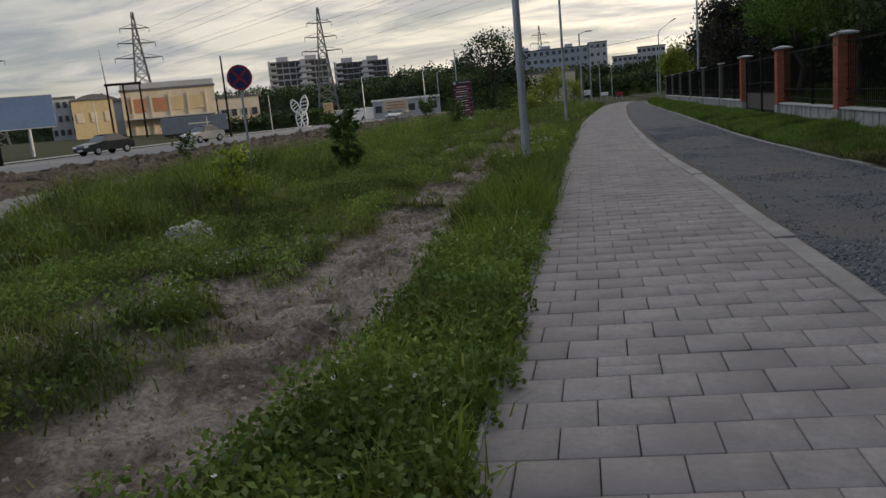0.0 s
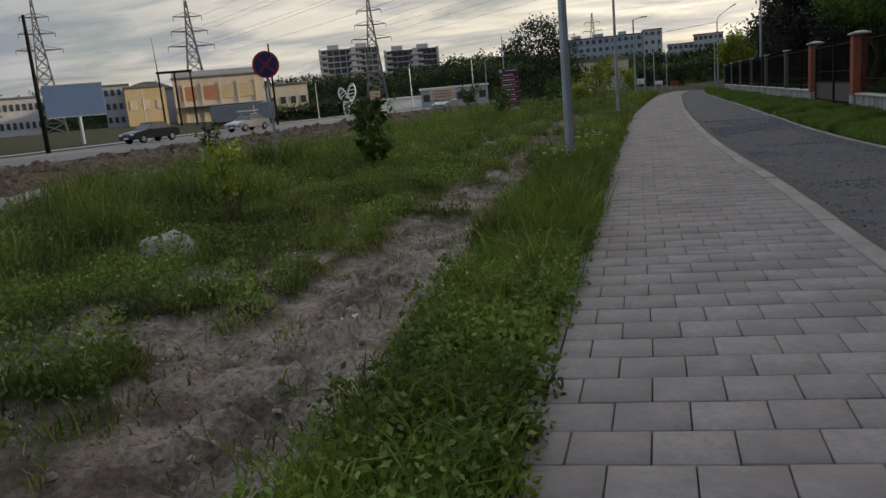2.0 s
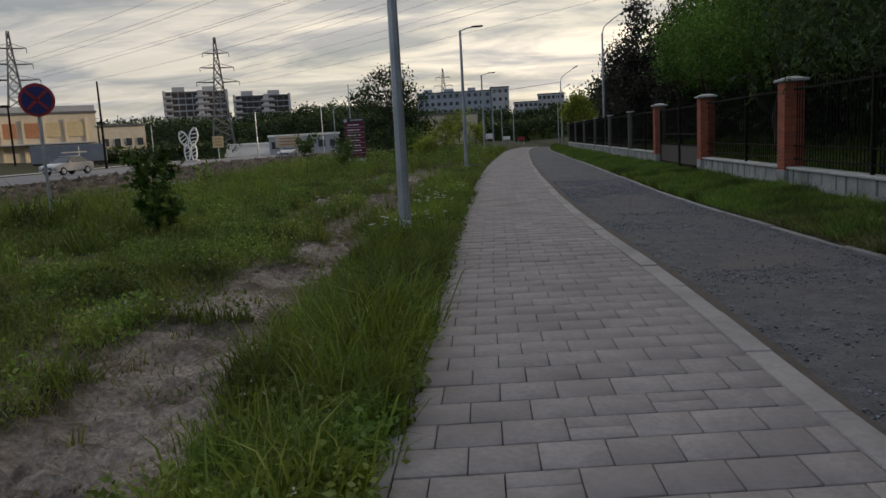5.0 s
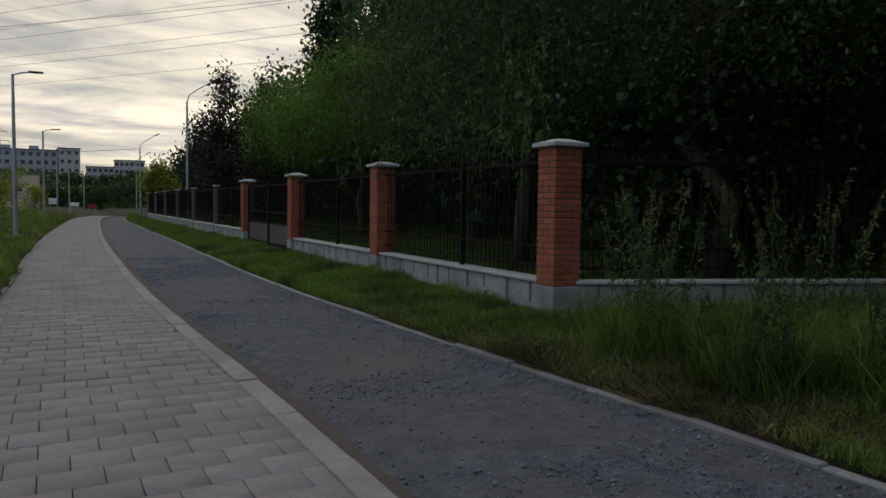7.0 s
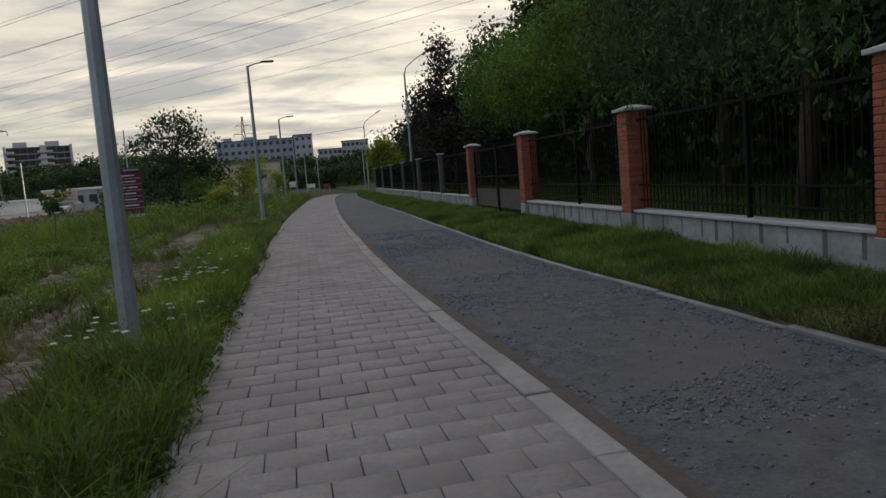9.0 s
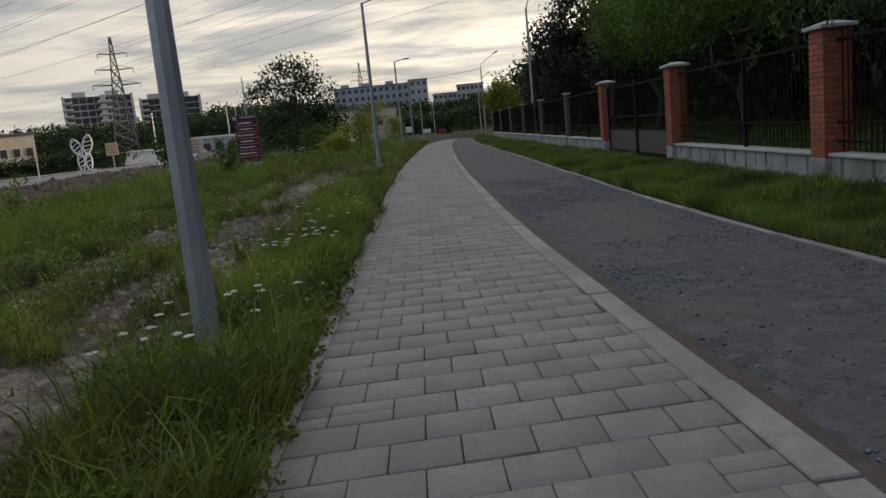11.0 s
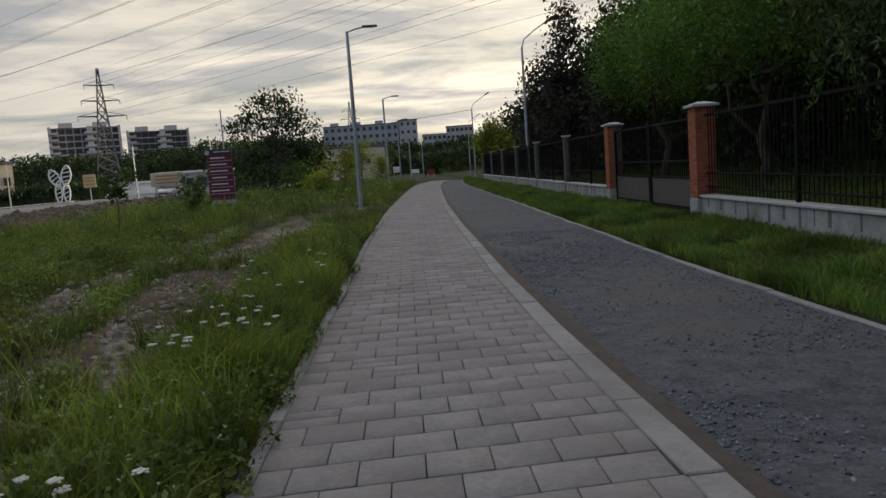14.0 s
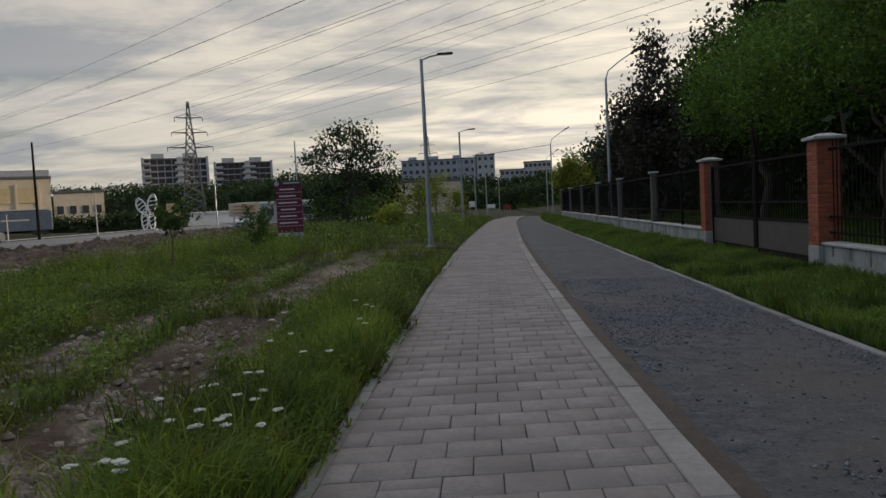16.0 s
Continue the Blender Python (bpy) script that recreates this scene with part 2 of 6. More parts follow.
M_ROCK = surface("pale_rock", (0.20, 0.185, 0.16), (0.38, 0.35, 0.305), 5, 0.95, 0.6, dist=0.012)
M_ROADDUST = surface("dusty_road", (0.135, 0.125, 0.112), (0.215, 0.198, 0.178), 1.2, 0.95, 0.4, stain=((0.15, 0.135, 0.12), 0.25))
M_TAR = surface("worn_asphalt", (0.10, 0.10, 0.105), (0.17, 0.165, 0.165), 2, 0.9, 0.4, stain=((0.22, 0.20, 0.18), 0.12))


def ground_material():
    """Grassy earth darkened as if shaded, bare sandy soil and torn brown earth, told apart by where they lie."""
    m = bpy.data.materials.new("earth")
    m.use_nodes = True
    nt = m.node_tree
    n, l = nt.nodes.new, nt.links.new
    b = nt.nodes["Principled BSDF"]
    geo = n("ShaderNodeNewGeometry")

    def tex(scale, detail=6):
        t = n("ShaderNodeTexNoise")
        t.inputs["Scale"].default_value, t.inputs["Detail"].default_value, t.inputs["Roughness"].default_value = scale, detail, 0.68
        l(geo.outputs["Position"], t.inputs["Vector"])
        return t.outputs[0]

    def ramp(src, c1, c2, p1=0.35, p2=0.65):
        r = n("ShaderNodeValToRGB")
        r.color_ramp.elements[0].position, r.color_ramp.elements[1].position = p1, p2
        r.color_ramp.elements[0].color, r.color_ramp.elements[1].color = (*c1, 1), (*c2, 1)
        l(src, r.inputs[0])
        return r.outputs[0]

    def mix(f, a, c):
        x = n("ShaderNodeMix")
        x.data_type = "RGBA"
        l(f, x.inputs["Factor"])
        l(a, x.inputs["A"])
        l(c, x.inputs["B"])
        return x.outputs["Result"]

    def mask(name):
        at = n("ShaderNodeAttribute")
        at.attribute_name = name
        return at.outputs["Fac"]

    fine, mid = tex(28, 10), tex(3.0)
    # earth under the grass: shade between the blades put into a near-black colour
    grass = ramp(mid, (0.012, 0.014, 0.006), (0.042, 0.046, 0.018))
    sand = ramp(fine, (0.12, 0.098, 0.080), (0.42, 0.36, 0.305), 0.3, 0.7)
    wet = ramp(fine, (0.055, 0.042, 0.034), (0.17, 0.135, 0.11), 0.3, 0.7)
    sand = mix(ramp(tex(1.6), (0, 0, 0), (1, 1, 1), 0.44, 0.62), sand, wet)
    dug = ramp(tex(1.3, 10), (0.035, 0.026, 0.018), (0.15, 0.108, 0.078), 0.3, 0.7)
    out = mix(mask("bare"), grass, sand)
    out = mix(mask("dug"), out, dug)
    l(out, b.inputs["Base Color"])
    b.inputs["Roughness"].default_value = 0.96
    b.inputs["Specular IOR Level"].default_value = 0.2
    bp = n("ShaderNodeBump")
    bp.inputs["Strength"].default_value, bp.inputs["Distance"].default_value = 1.0, 0.03
    l(fine, bp.inputs["Height"])
    l(bp.outputs[0], b.inputs["Normal"])
    return m


M_EARTH = ground_material()

# ---- building helpers ----


def fast_mesh(name, v, f, mat, smooth=False):
    me = bpy.data.meshes.new(name)
    v, f = np.asarray(v, dtype=np.float32), np.asarray(f, dtype=np.int32)
    me.vertices.add(len(v))
    me.vertices.foreach_set("co", v.ravel())
    me.loops.add(f.size)
    me.loops.foreach_set("vertex_index", f.ravel())
    me.polygons.add(len(f))
    me.polygons.foreach_set("loop_start", np.arange(0, f.size, f.shape[1], dtype=np.int32))
    if smooth:
        me.polygons.foreach_set("use_smooth", np.ones(len(f), dtype=bool))
    me.update(calc_edges=True)
    me.materials.append(mat)
    return me


def finish(bm, name, mat, smooth=False):
    me = bpy.data.meshes.new(name)
    bmesh.ops.recalc_face_normals(bm, faces=bm.faces)
    bm.to_mesh(me)
    bm.free()
    me.materials.append(mat)
    if smooth:
        for p in me.polygons:
            p.use_smooth = True
    return me


def part(name, bm, material, parent, label="", smooth=False):
    ob = new(name, finish(bm, name, material, smooth) if isinstance(bm, bmesh.types.BMesh) else bm)
    ob.parent = parent
    if label:
        ob["label"] = label
    return ob


def thing(name, at, label, category, group="", kind="", turn=0.0):
    ob = new(name)
    ob.empty_display_size = 0.2
    ob.matrix_basis = pose(*at, 0, 0, turn)
    return tagged(ob, label, category, group, kind)


def box(bm, c, s, bevel=0.0, rot=None):
    m = Matrix.Translation(c) @ (rot.to_4x4() if rot else Matrix()) @ Matrix.Diagonal((*s, 1))
    made = bmesh.ops.create_cube(bm, size=1, matrix=m)
    if bevel:
        edges = {e for v in made["verts"] for e in v.link_edges}
        bmesh.ops.bevel(bm, geom=list(edges), offset=bevel, segments=1, affect="EDGES")
    return bm


def a_box(c, s, bevel=0.0, rot=None):
    return box(bmesh.new(), c, s, bevel, rot)


def rod(bm, p, q, r1, r2=None, seg=8):
    """A tapered round bar from p to q."""
    p, q = Vector(p), Vector(q)
    d = q - p
    m = Matrix.Translation((p + q) / 2) @ d.to_track_quat("Z", "Y").to_matrix().to_4x4()
    bmesh.ops.create_cone(bm, cap_ends=True, segments=seg, radius1=r1, radius2=r1 if r2 is None else r2, depth=d.length, matrix=m)
    return bm


def sweep(bm, pts, radii, seg=6):
    """One closed tapering tube along a line of points."""
    pts = [Vector(p) for p in pts]
    rings = []
    for i, p in enumerate(pts):
        d = (pts[min(i + 1, len(pts) - 1)] - pts[max(i - 1, 0)]).normalized()
        side = d.cross(Vector((0.31, 0.95, 0.05))).normalized()
        up = side.cross(d)
        rings.append([bm.verts.new(p + (side * math.cos(a) + up * math.sin(a)) * radii[i]) for a in (2 * math.pi * k / seg for k in range(seg))])
    for a, b in zip(rings, rings[1:]):
        for k in range(seg):
            bm.faces.new((a[k], a[(k + 1) % seg], b[(k + 1) % seg], b[k]))
    bm.faces.new(rings[0][::-1])
    bm.faces.new(rings[-1])
    return bm


def tube(bm, pts, r, seg=6):
    return sweep(bm, pts, [r] * len(pts), seg)


def lattice(x, y, seed):
    """Smooth value noise, 0 to 1."""
    xi, yi = np.floor(x).astype(np.int64), np.floor(y).astype(np.int64)
    xf, yf = x - xi, y - yi
    u, v = xf * xf * (3 - 2 * xf), yf * yf * (3 - 2 * yf)

    def h(i, j):
        k = (i * 374761393 + j * 668265263 + seed * 1274126177) & 0x7FFFFFFF
        k = ((k ^ (k >> 13)) * 1103515245) & 0x7FFFFFFF
        k = (k ^ (k >> 16)) & 0xFFFFF
        return k / 1048575.0

    return (h(xi, yi) * (1 - u) + h(xi + 1, yi) * u) * (1 - v) + (h(xi, yi + 1) * (1 - u) + h(xi + 1, yi + 1) * u) * v


def fractal(x, y, scale, seed, octaves=4):
    out, amp, total = 0.0, 1.0, 0.0
    for k in range(octaves):
        out = out + amp * lattice(x * scale * 2**k, y * scale * 2**k, seed + k)
        total, amp = total + amp, amp * 0.55
    return out / total


# ---- plan: edges as x over y ----
def line(*pts):
    ys, xs = [p[0] for p in pts], [p[1] for p in pts]
    return lambda y: np.interp(y, ys, xs)


PATH_L = line((-16, -0.05), (-9.6, -0.21), (-5, -0.345), (0.6, -0.47), (3.5, -0.55), (9, -0.60), (13, -0.64), (21, -0.64), (30, -0.52), (37, -0.35), (52, 0.05), (62, 0.6), (75, 2.0))
PATH_R = line((-16, 1.86), (-10, 1.74), (-5, 1.62), (-2, 1.55), (0, 1.46), (2.3, 1.35), (4.5, 1.26), (8, 1.19), (16, 1.15), (25, 1.20), (37, 1.42), (52, 1.8), (62, 2.3), (75, 3.6))
KERB_W = 0.17
EDGING = line((-16, 0.0), (-9.4, 0.0), (-7.5, 0.05), (-4.3, 0.05), (-0.7, 0.035), (3, 0.09), (12, 0.06), (30, 0.05))


def PAVE_L(y):
    """Where the pavers begin, beside their edging."""
    return PATH_L(y) + EDGING(y)


GRAVEL_R = line((-16, 4.75), (-8, 4.35), (-4.3, 4.12), (-2.8, 4.06), (-0.8, 3.88), (1.6, 3.75), (4.6, 3.60), (7, 3.52), (10.7, 3.52), (22, 3.60), (52, 3.70), (62, 4.1), (75, 5.2))
TRACK = line((-14, -2.0), (-11, -1.7), (-8.8, -1.5), (-5.6, -1.75), (-2.2, -2.0), (4.2, -2.05), (5.7, -2.1), (9.2, -2.5), (14.3, -2.7), (22, -2.6))
ROAD_N = line((-40, 4), (-14, -5.0), (-3.9, -8.8), (2.2, -11.3), (8.5, -11.9), (20, -12.2), (40, -13.3), (80, -15.5), (140, -19), (400, -60))
ROAD_F = line((-40, -9), (-14, -13.2), (0, -14.8), (40, -16.2), (80, -19), (140, -24), (400, -70))
FENCE_X = 5.73
POSTS_Y = [0.93, 6.85, 13.2, 19.6, 26.0, 32.6, 39.3, 45.9, 52.5, 59.0]


def smooth(a, b, v):
    t = np.clip((v - a) / (b - a), 0, 1)
    return t * t * (3 - 2 * t)


def bare_soil(x, y):
    """How bare the soil is, 0 to 1."""
    d = np.abs(x - TRACK(y))
    w = np.where(y < -3, 0.52, 0.48 + 0.10 * smooth(0, 4, y)) + 0.35 * (fractal(x, y, 0.9, 5) - 0.5)
    strip = 1 - smooth(w * 0.7, w * 1.35, d)
    second = (1 - smooth(0.16, 0.42, np.abs(x - TRACK(y) + 1.35) * 0.8)) * smooth(0, 4, y) * smooth(0.34, 0.48, fractal(x, y, 1.1, 15))
    strip = np.maximum(strip, second) * smooth(24, 14, y)
    patch = smooth(1.15, 0.55, np.hypot((x + 2.35) / 1.6, (y + 5.2) / 4.4)) * smooth(0.40, 0.56, fractal(x, y, 2.3, 21))
    other = smooth(0.67, 0.75, fractal(x, y, 0.55, 77)) * smooth(-0.9, -2.5, x) * smooth(30, 10, y)
    left = np.maximum(np.maximum(strip * smooth(0.24, 0.42, fractal(x, y, 2.1, 9)), patch), 0.8 * other)
    return np.clip(left, 0, 1) * (x < PATH_R(y))


def corner_y(x):
    """The fence line beyond the first post."""
    return POSTS_Y[0] - (x - FENCE_X) * math.tan(radians(17))


def worn_verge(x, y):
    """Trampled brown earth beside the kerb of the verge."""
    k = GRAVEL_R(y)
    return smooth(1.3, 0.35, x - k) * smooth(0.38, 0.55, fractal(x, y, 0.8, 141)) * smooth(3.0, -0.5, y) * (x > k)


def ground_z(x, y):
    """The height of the ground."""
    x, y = np.asarray(x, float), np.asarray(y, float)
    z = 0.12 * (fractal(x, y, 0.25, 3) - 0.5) + 0.16 * (fractal(x, y, 1.1, 13) - 0.5)
    bare = bare_soil(x, y)
    d = x - TRACK(y)
    rut = np.exp(-((np.abs(d) / 0.26) ** 4))
    tread = smooth(-0.35, 0.35, np.sin((y * 1.0 + np.abs(d) * 0.9 + 0.12 * fractal(x, y, 2, 31)) * 2 * np.pi / 0.20))
    printed = np.maximum(smooth(-9.4, -8.6, y) * smooth(-4.6, -5.6, y), smooth(0.50, 0.6, fractal(x, y, 0.6, 51)) * 0.6)
    crumbs = fractal(x, y, 7.0, 41) - 0.5
    left = 0.03 + z * 0.7 + bare * (-0.06 + 0.15 * crumbs) + bare * rut * (0.085 * tread * printed - 0.05)
    left = left + 0.10 * smooth(6, 24, y) * smooth(-12, -6, x)
    slope = -0.021 * x
    verge = -0.07 + 0.10 * smooth(4.0, 5.5, x) + 0.5 * z
    behind = 0.03 + smooth(7.5, 30, x) * 2.6 + z
    pl, pr, gr = PATH_L(y), PATH_R(y) + KERB_W, GRAVEL_R(y)
    out = np.where(x < pl - 0.02, slope * 0.5 + left * smooth(pl - 0.02, pl - 0.45, x) + 0.0, slope - 0.11)
    out = np.where(x > pr, slope - 0.19, out)
    out = np.where(x > gr + 0.05, np.where(x < FENCE_X, verge, np.maximum(behind, 0.02)), out)
    # the road works
    rn, rf = ROAD_N(y), ROAD_F(y)
    k = smooth(rn + 0.7, rn + 0.05, x)
    out = out * (1 - k) - 0.06 * k
    heaps = (0.15 + 0.75 * fractal(x, y, 0.22, 61) + 0.3 * fractal(x, y, 0.9, 67)) * 0.62
    bank = smooth(rf, rf - 1.2, x) * smooth(rf - 9.5, rf - 6.5, x)
    out = np.where(x < rf, -0.05 + bank * (heaps - 0.15), out)
    far = smooth(rf - 24, rf - 70, x)
    out = out + far * 1.6 * (x < rf)
    wide = smooth(150, 420, np.hypot(x, y))
    return out + 2.0 * wide


def torn_earth(x, y):
    rn, rf = ROAD_N(y), ROAD_F(y)
    a = smooth(rf + 0.6, rf - 0.3, x) * smooth(rf - 10.5, rf - 8.5, x)
    churned = 0.95 * bare_soil(x, y) * smooth(-4.5, -1.5, y) * smooth(0.37, 0.52, fractal(x, y, 1.4, 63))
    return np.clip(np.maximum(np.maximum(a, churned), worn_verge(x, y)), 0, 1)


def spaced(*stretches):
    out = []
    for a, b, step in stretches:
        out += list(np.arange(a, b, step))
    return np.array(out + [stretches[-1][1]])


def build_ground():
    xs = spaced((-3000, -400, 400), (-400, -100, 40), (-100, -40, 5), (-40, -13, 0.6), (-13, -5, 0.3), (-5, -0.1, 0.07), (-0.1, 6.4, 0.2), (6.4, 12, 0.7), (12, 60, 6), (60, 400, 60), (400, 3000, 500))
    ys = spaced((-1000, -60, 150), (-60, -14, 6), (-14, -11, 0.4), (-11, -9.4, 0.085), (-9.4, -3.5, 0.045), (-3.5, 9, 0.09), (9, 24, 0.25), (24, 60, 0.7), (60, 150, 4), (150, 500, 30), (500, 3000, 400))
    gx, gy = np.meshgrid(xs, ys)
    gz = ground_z(gx, gy)
    v = np.stack([gx, gy, gz], -1).reshape(-1, 3)
    nx, ny = len(xs), len(ys)
    i = (np.arange(ny - 1)[:, None] * nx + np.arange(nx - 1)[None]).ravel()
    me = fast_mesh("ground", v, np.stack([i, i + 1, i + nx + 1, i + nx], 1), M_EARTH, True)
    for key, fn in (("bare", bare_soil), ("dug", torn_earth)):
        at = me.attributes.new(key, "FLOAT", "POINT")
        at.data.foreach_set("value", fn(v[:, 0].astype(float), v[:, 1].astype(float)).astype(np.float32))
    return tagged(new("ground", me), "uneven grassy earth with bare sandy tyre-marked soil", "ground", kind="structure")


build_ground()


def strip(name, left, right, y0, y1, step, z, mat, label, category, across=6):
    """A sheet between two edges that bend."""
    ys = np.arange(y0, y1 + step / 2, step)
    t = np.linspace(0, 1, across + 1)
    gy = np.repeat(ys[:, None], across + 1, 1)
    gx = left(ys)[:, None] * (1 - t) + right(ys)[:, None] * t
    v = np.stack([gx, gy, z(gx, gy)], -1).reshape(-1, 3)
    i = (np.arange(len(ys) - 1)[:, None] * (across + 1) + np.arange(across)[None]).ravel()
    me = fast_mesh(name, v, np.stack([i, i + 1, i + across + 2, i + across + 1], 1), mat, True)
    return tagged(new(name, me), label, category, kind="structure")


def gravel_z(x, y):
    edge = smooth(0.30, 0.0, x - PATH_R(y) - KERB_W)
    return -0.021 * x - 0.062 + 0.028 * (fractal(x, y, 1.1, 91) - 0.5) + 0.018 * (fractal(x, y, 9.0, 95, 3) - 0.5) - 0.02 * edge + 0.03 * smooth(0.45, 0.03, GRAVEL_R(y) - x)


strip("pavement_bed", lambda y: PATH_L(y) - 0.03, lambda y: PATH_R(y) + 0.01, -14, 75, 0.5, lambda x, y: -0.021 * x - 0.020, M_JOINT, "dark sandy joints under the pavers", "pavement")
strip("gravel_path", lambda y: PATH_R(y) + KERB_W - 0.01, lambda y: GRAVEL_R(y) + 0.02, -14, 75, 0.10, gravel_z, M_GRAVEL, "dark grey path of compacted crushed stone", "path", 26)
SOIL_W = line((-14, 0.05), (-6, 0.06), (-2.5, 0.15), (6, 0.17), (30, 0.14), (75, 0.1))
strip("soil_band", lambda y: PATH_R(y) + KERB_W - 0.004, lambda y: PATH_R(y) + KERB_W + SOIL_W(y) + 0.05 * (fractal(0 * y, y, 3.0, 97) - 0.5), -14, 70, 0.1, lambda x, y: -0.021 * x - 0.032 - 0.10 * (x - PATH_R(y) - KERB_W) + 0.008 * (fractal(x, y, 6.0, 99) - 0.5), M_SOIL_BAND, "packed brown soil along the kerb of the pavement", "soil", 4)
strip("road", ROAD_F, ROAD_N, -40, 300, 2.0, lambda x, y: -0.03 + 0.02 * (fractal(x, y, 0.6, 33) - 0.5), M_ROADDUST, "pale dusty road lane under works", "road", 8)
strip("road", lambda y: ROAD_F(y) - 24, lambda y: ROAD_F(y) - 10, -60, 320, 3.0, lambda x, y: 0.10 + 0 * x, M_TAR, "worn asphalt carriageway beyond the dirt bank", "road", 8)

# ---- vegetation helpers ----


def leaf_mesh(name, centres, size, mat, rng, aspect=2.2, droop=0.0, spread=0.35):
    """Small folded leaves at the given centres."""
    n = len(centres)
    d = rng.normal(size=(n, 3))
    d[:, 2] -= droop * 1.6
    d /= np.linalg.norm(d, axis=1, keepdims=True)
    side = np.cross(d, rng.normal(size=(n, 3)))
    side /= np.linalg.norm(side, axis=1, keepdims=True) + 1e-9
    up = np.cross(side, d)
    s = (size * rng.uniform(1 - spread, 1 + spread, n))[:, None]
    w = s / aspect
    a = centres - d * s * 0.5
    b = centres + side * w * 0.5 + up * w * 0.15
    c = centres + d * s * 0.5
    e = centres - side * w * 0.5 + up * w * 0.15
    v = np.stack([a, b, c, e], 1).reshape(-1, 3)
    return fast_mesh(name, v, np.arange(4 * n).reshape(-1, 4), mat)


def crown_points(rng, blobs, n, clump=0.35, per=22):
    """Leaf centres in clumps on and inside ellipsoids (x, y, z, rx, ry, rz)."""
    k = max(1, n // per)
    weight = np.array([b[3] * b[4] * b[5] for b in blobs]) ** 0.75
    pick = rng.choice(len(blobs), k, p=weight / weight.sum())
    bl = np.array(blobs)[pick]
    d = rng.normal(size=(k, 3))
    d /= np.linalg.norm(d, axis=1, keepdims=True)
    rad = rng.uniform(0.35, 1.0, k) ** 0.5 * rng.uniform(0.85, 1.12, k)
    mid = bl[:, :3] + d * bl[:, 3:] * rad[:, None]
    pts = np.repeat(mid, per, 0) + rng.normal(size=(k * per, 3)) * clump
    return pts, mid


def limb(bm, p, q, r1, r2, rng, steps=4, wob=0.12):
    p, q = Vector(p), Vector(q)
    pts = [p.lerp(q, i / steps) + (Vector(rng.normal(size=3)) * wob * (q - p).length / steps if 0 < i < steps else Vector()) for i in range(steps + 1)]
    sweep(bm, pts, [r1 + (r2 - r1) * i / steps for i in range(steps + 1)], 7)
    return pts


def tree(name, at, blobs, n, size, leaf, label, seed, trunk=0.14, aspect=2.2, droop=0.0, clump=0.35, limbs=9, fork=0.35, group="", category="tree"):
    """Trunk, limbs that reach into the crown, and a crown of many leaves. Blobs are measured from the base."""
    rng = np.random.default_rng(seed)
    root = thing(name, at, label, category, group)
    top = max(b[2] + 0.5 * b[5] for b in blobs)
    bm = bmesh.new()
    stem = limb(bm, (0, 0, -0.15), (blobs[0][0] * 0.7, blobs[0][1] * 0.7, top * 0.8), trunk, trunk * 0.25, rng, 6, 0.15)
    pts, mids = crown_points(rng, blobs, n, clump)
    for k in range(limbs):
        m = mids[rng.integers(len(mids))]
        s = stem[min(5, 1 + int(5 * min(1, fork + (1 - fork) * rng.random())))]
        twig = bmesh.new()
        limb(twig, s, Vector(m), trunk * 0.38, 0.012, rng, 4, 0.14)
        part("limb", twig, M_BARK, root, smooth=True)
    part("trunk", bm, M_BARK, root, smooth=True)
    part("crown", leaf_mesh("crown", pts, size, leaf, rng, aspect, droop), leaf, root)
    return root


def blades(name, xy, height, width, mat, rng, lean=0.45, z=None, label="", category="grass"):
    """Curved tapering blades rooted at xy."""
    n = len(xy)
    z = ground_z(xy[:, 0], xy[:, 1]) if z is None else z
    base = np.column_stack([xy, z - 0.01])
    ang = rng.uniform(0, 2 * np.pi, n)
    out = np.column_stack([np.cos(ang), np.sin(ang), np.zeros(n)])
    turn = rng.uniform(0, 2 * np.pi, n)
    side = np.column_stack([np.cos(turn), np.sin(turn), np.zeros(n)]) * (width * rng.uniform(0.6, 1.4, n))[:, None]
    h = height[:, None]
    k = (lean * rng.uniform(0.3, 1.5, n))[:, None]
    up = np.array([0, 0, 1.0])
    mid = base + up * h * 0.6 + out * h * k * 0.35
    tip = base + up * h * (1.0 - 0.25 * k) + out * h * k
    if width > 0.009:
        v = np.stack([base - side, base + side, tip], 1).reshape(-1, 3)
        f = np.arange(3 * n).reshape(-1, 3)
        return tagged(new(name, fast_mesh(name, v, f, mat)), label, category, kind="stuff")
    v = np.stack([base - side, base + side, mid - side * 0.7, mid + side * 0.7, tip], 1).reshape(-1, 3)
    i = np.arange(n)[:, None] * 5
    f = np.concatenate([i + [0, 1, 3], i + [0, 3, 2], i + [2, 3, 4]], 0)
    ob = new(name, fast_mesh(name, v, f, mat))
    return tagged(ob, label, category, kind="stuff")


def scatter(rng, n, x0, x1, y0, y1):
    return np.column_stack([rng.uniform(x0, x1, n), rng.uniform(y0, y1, n)])


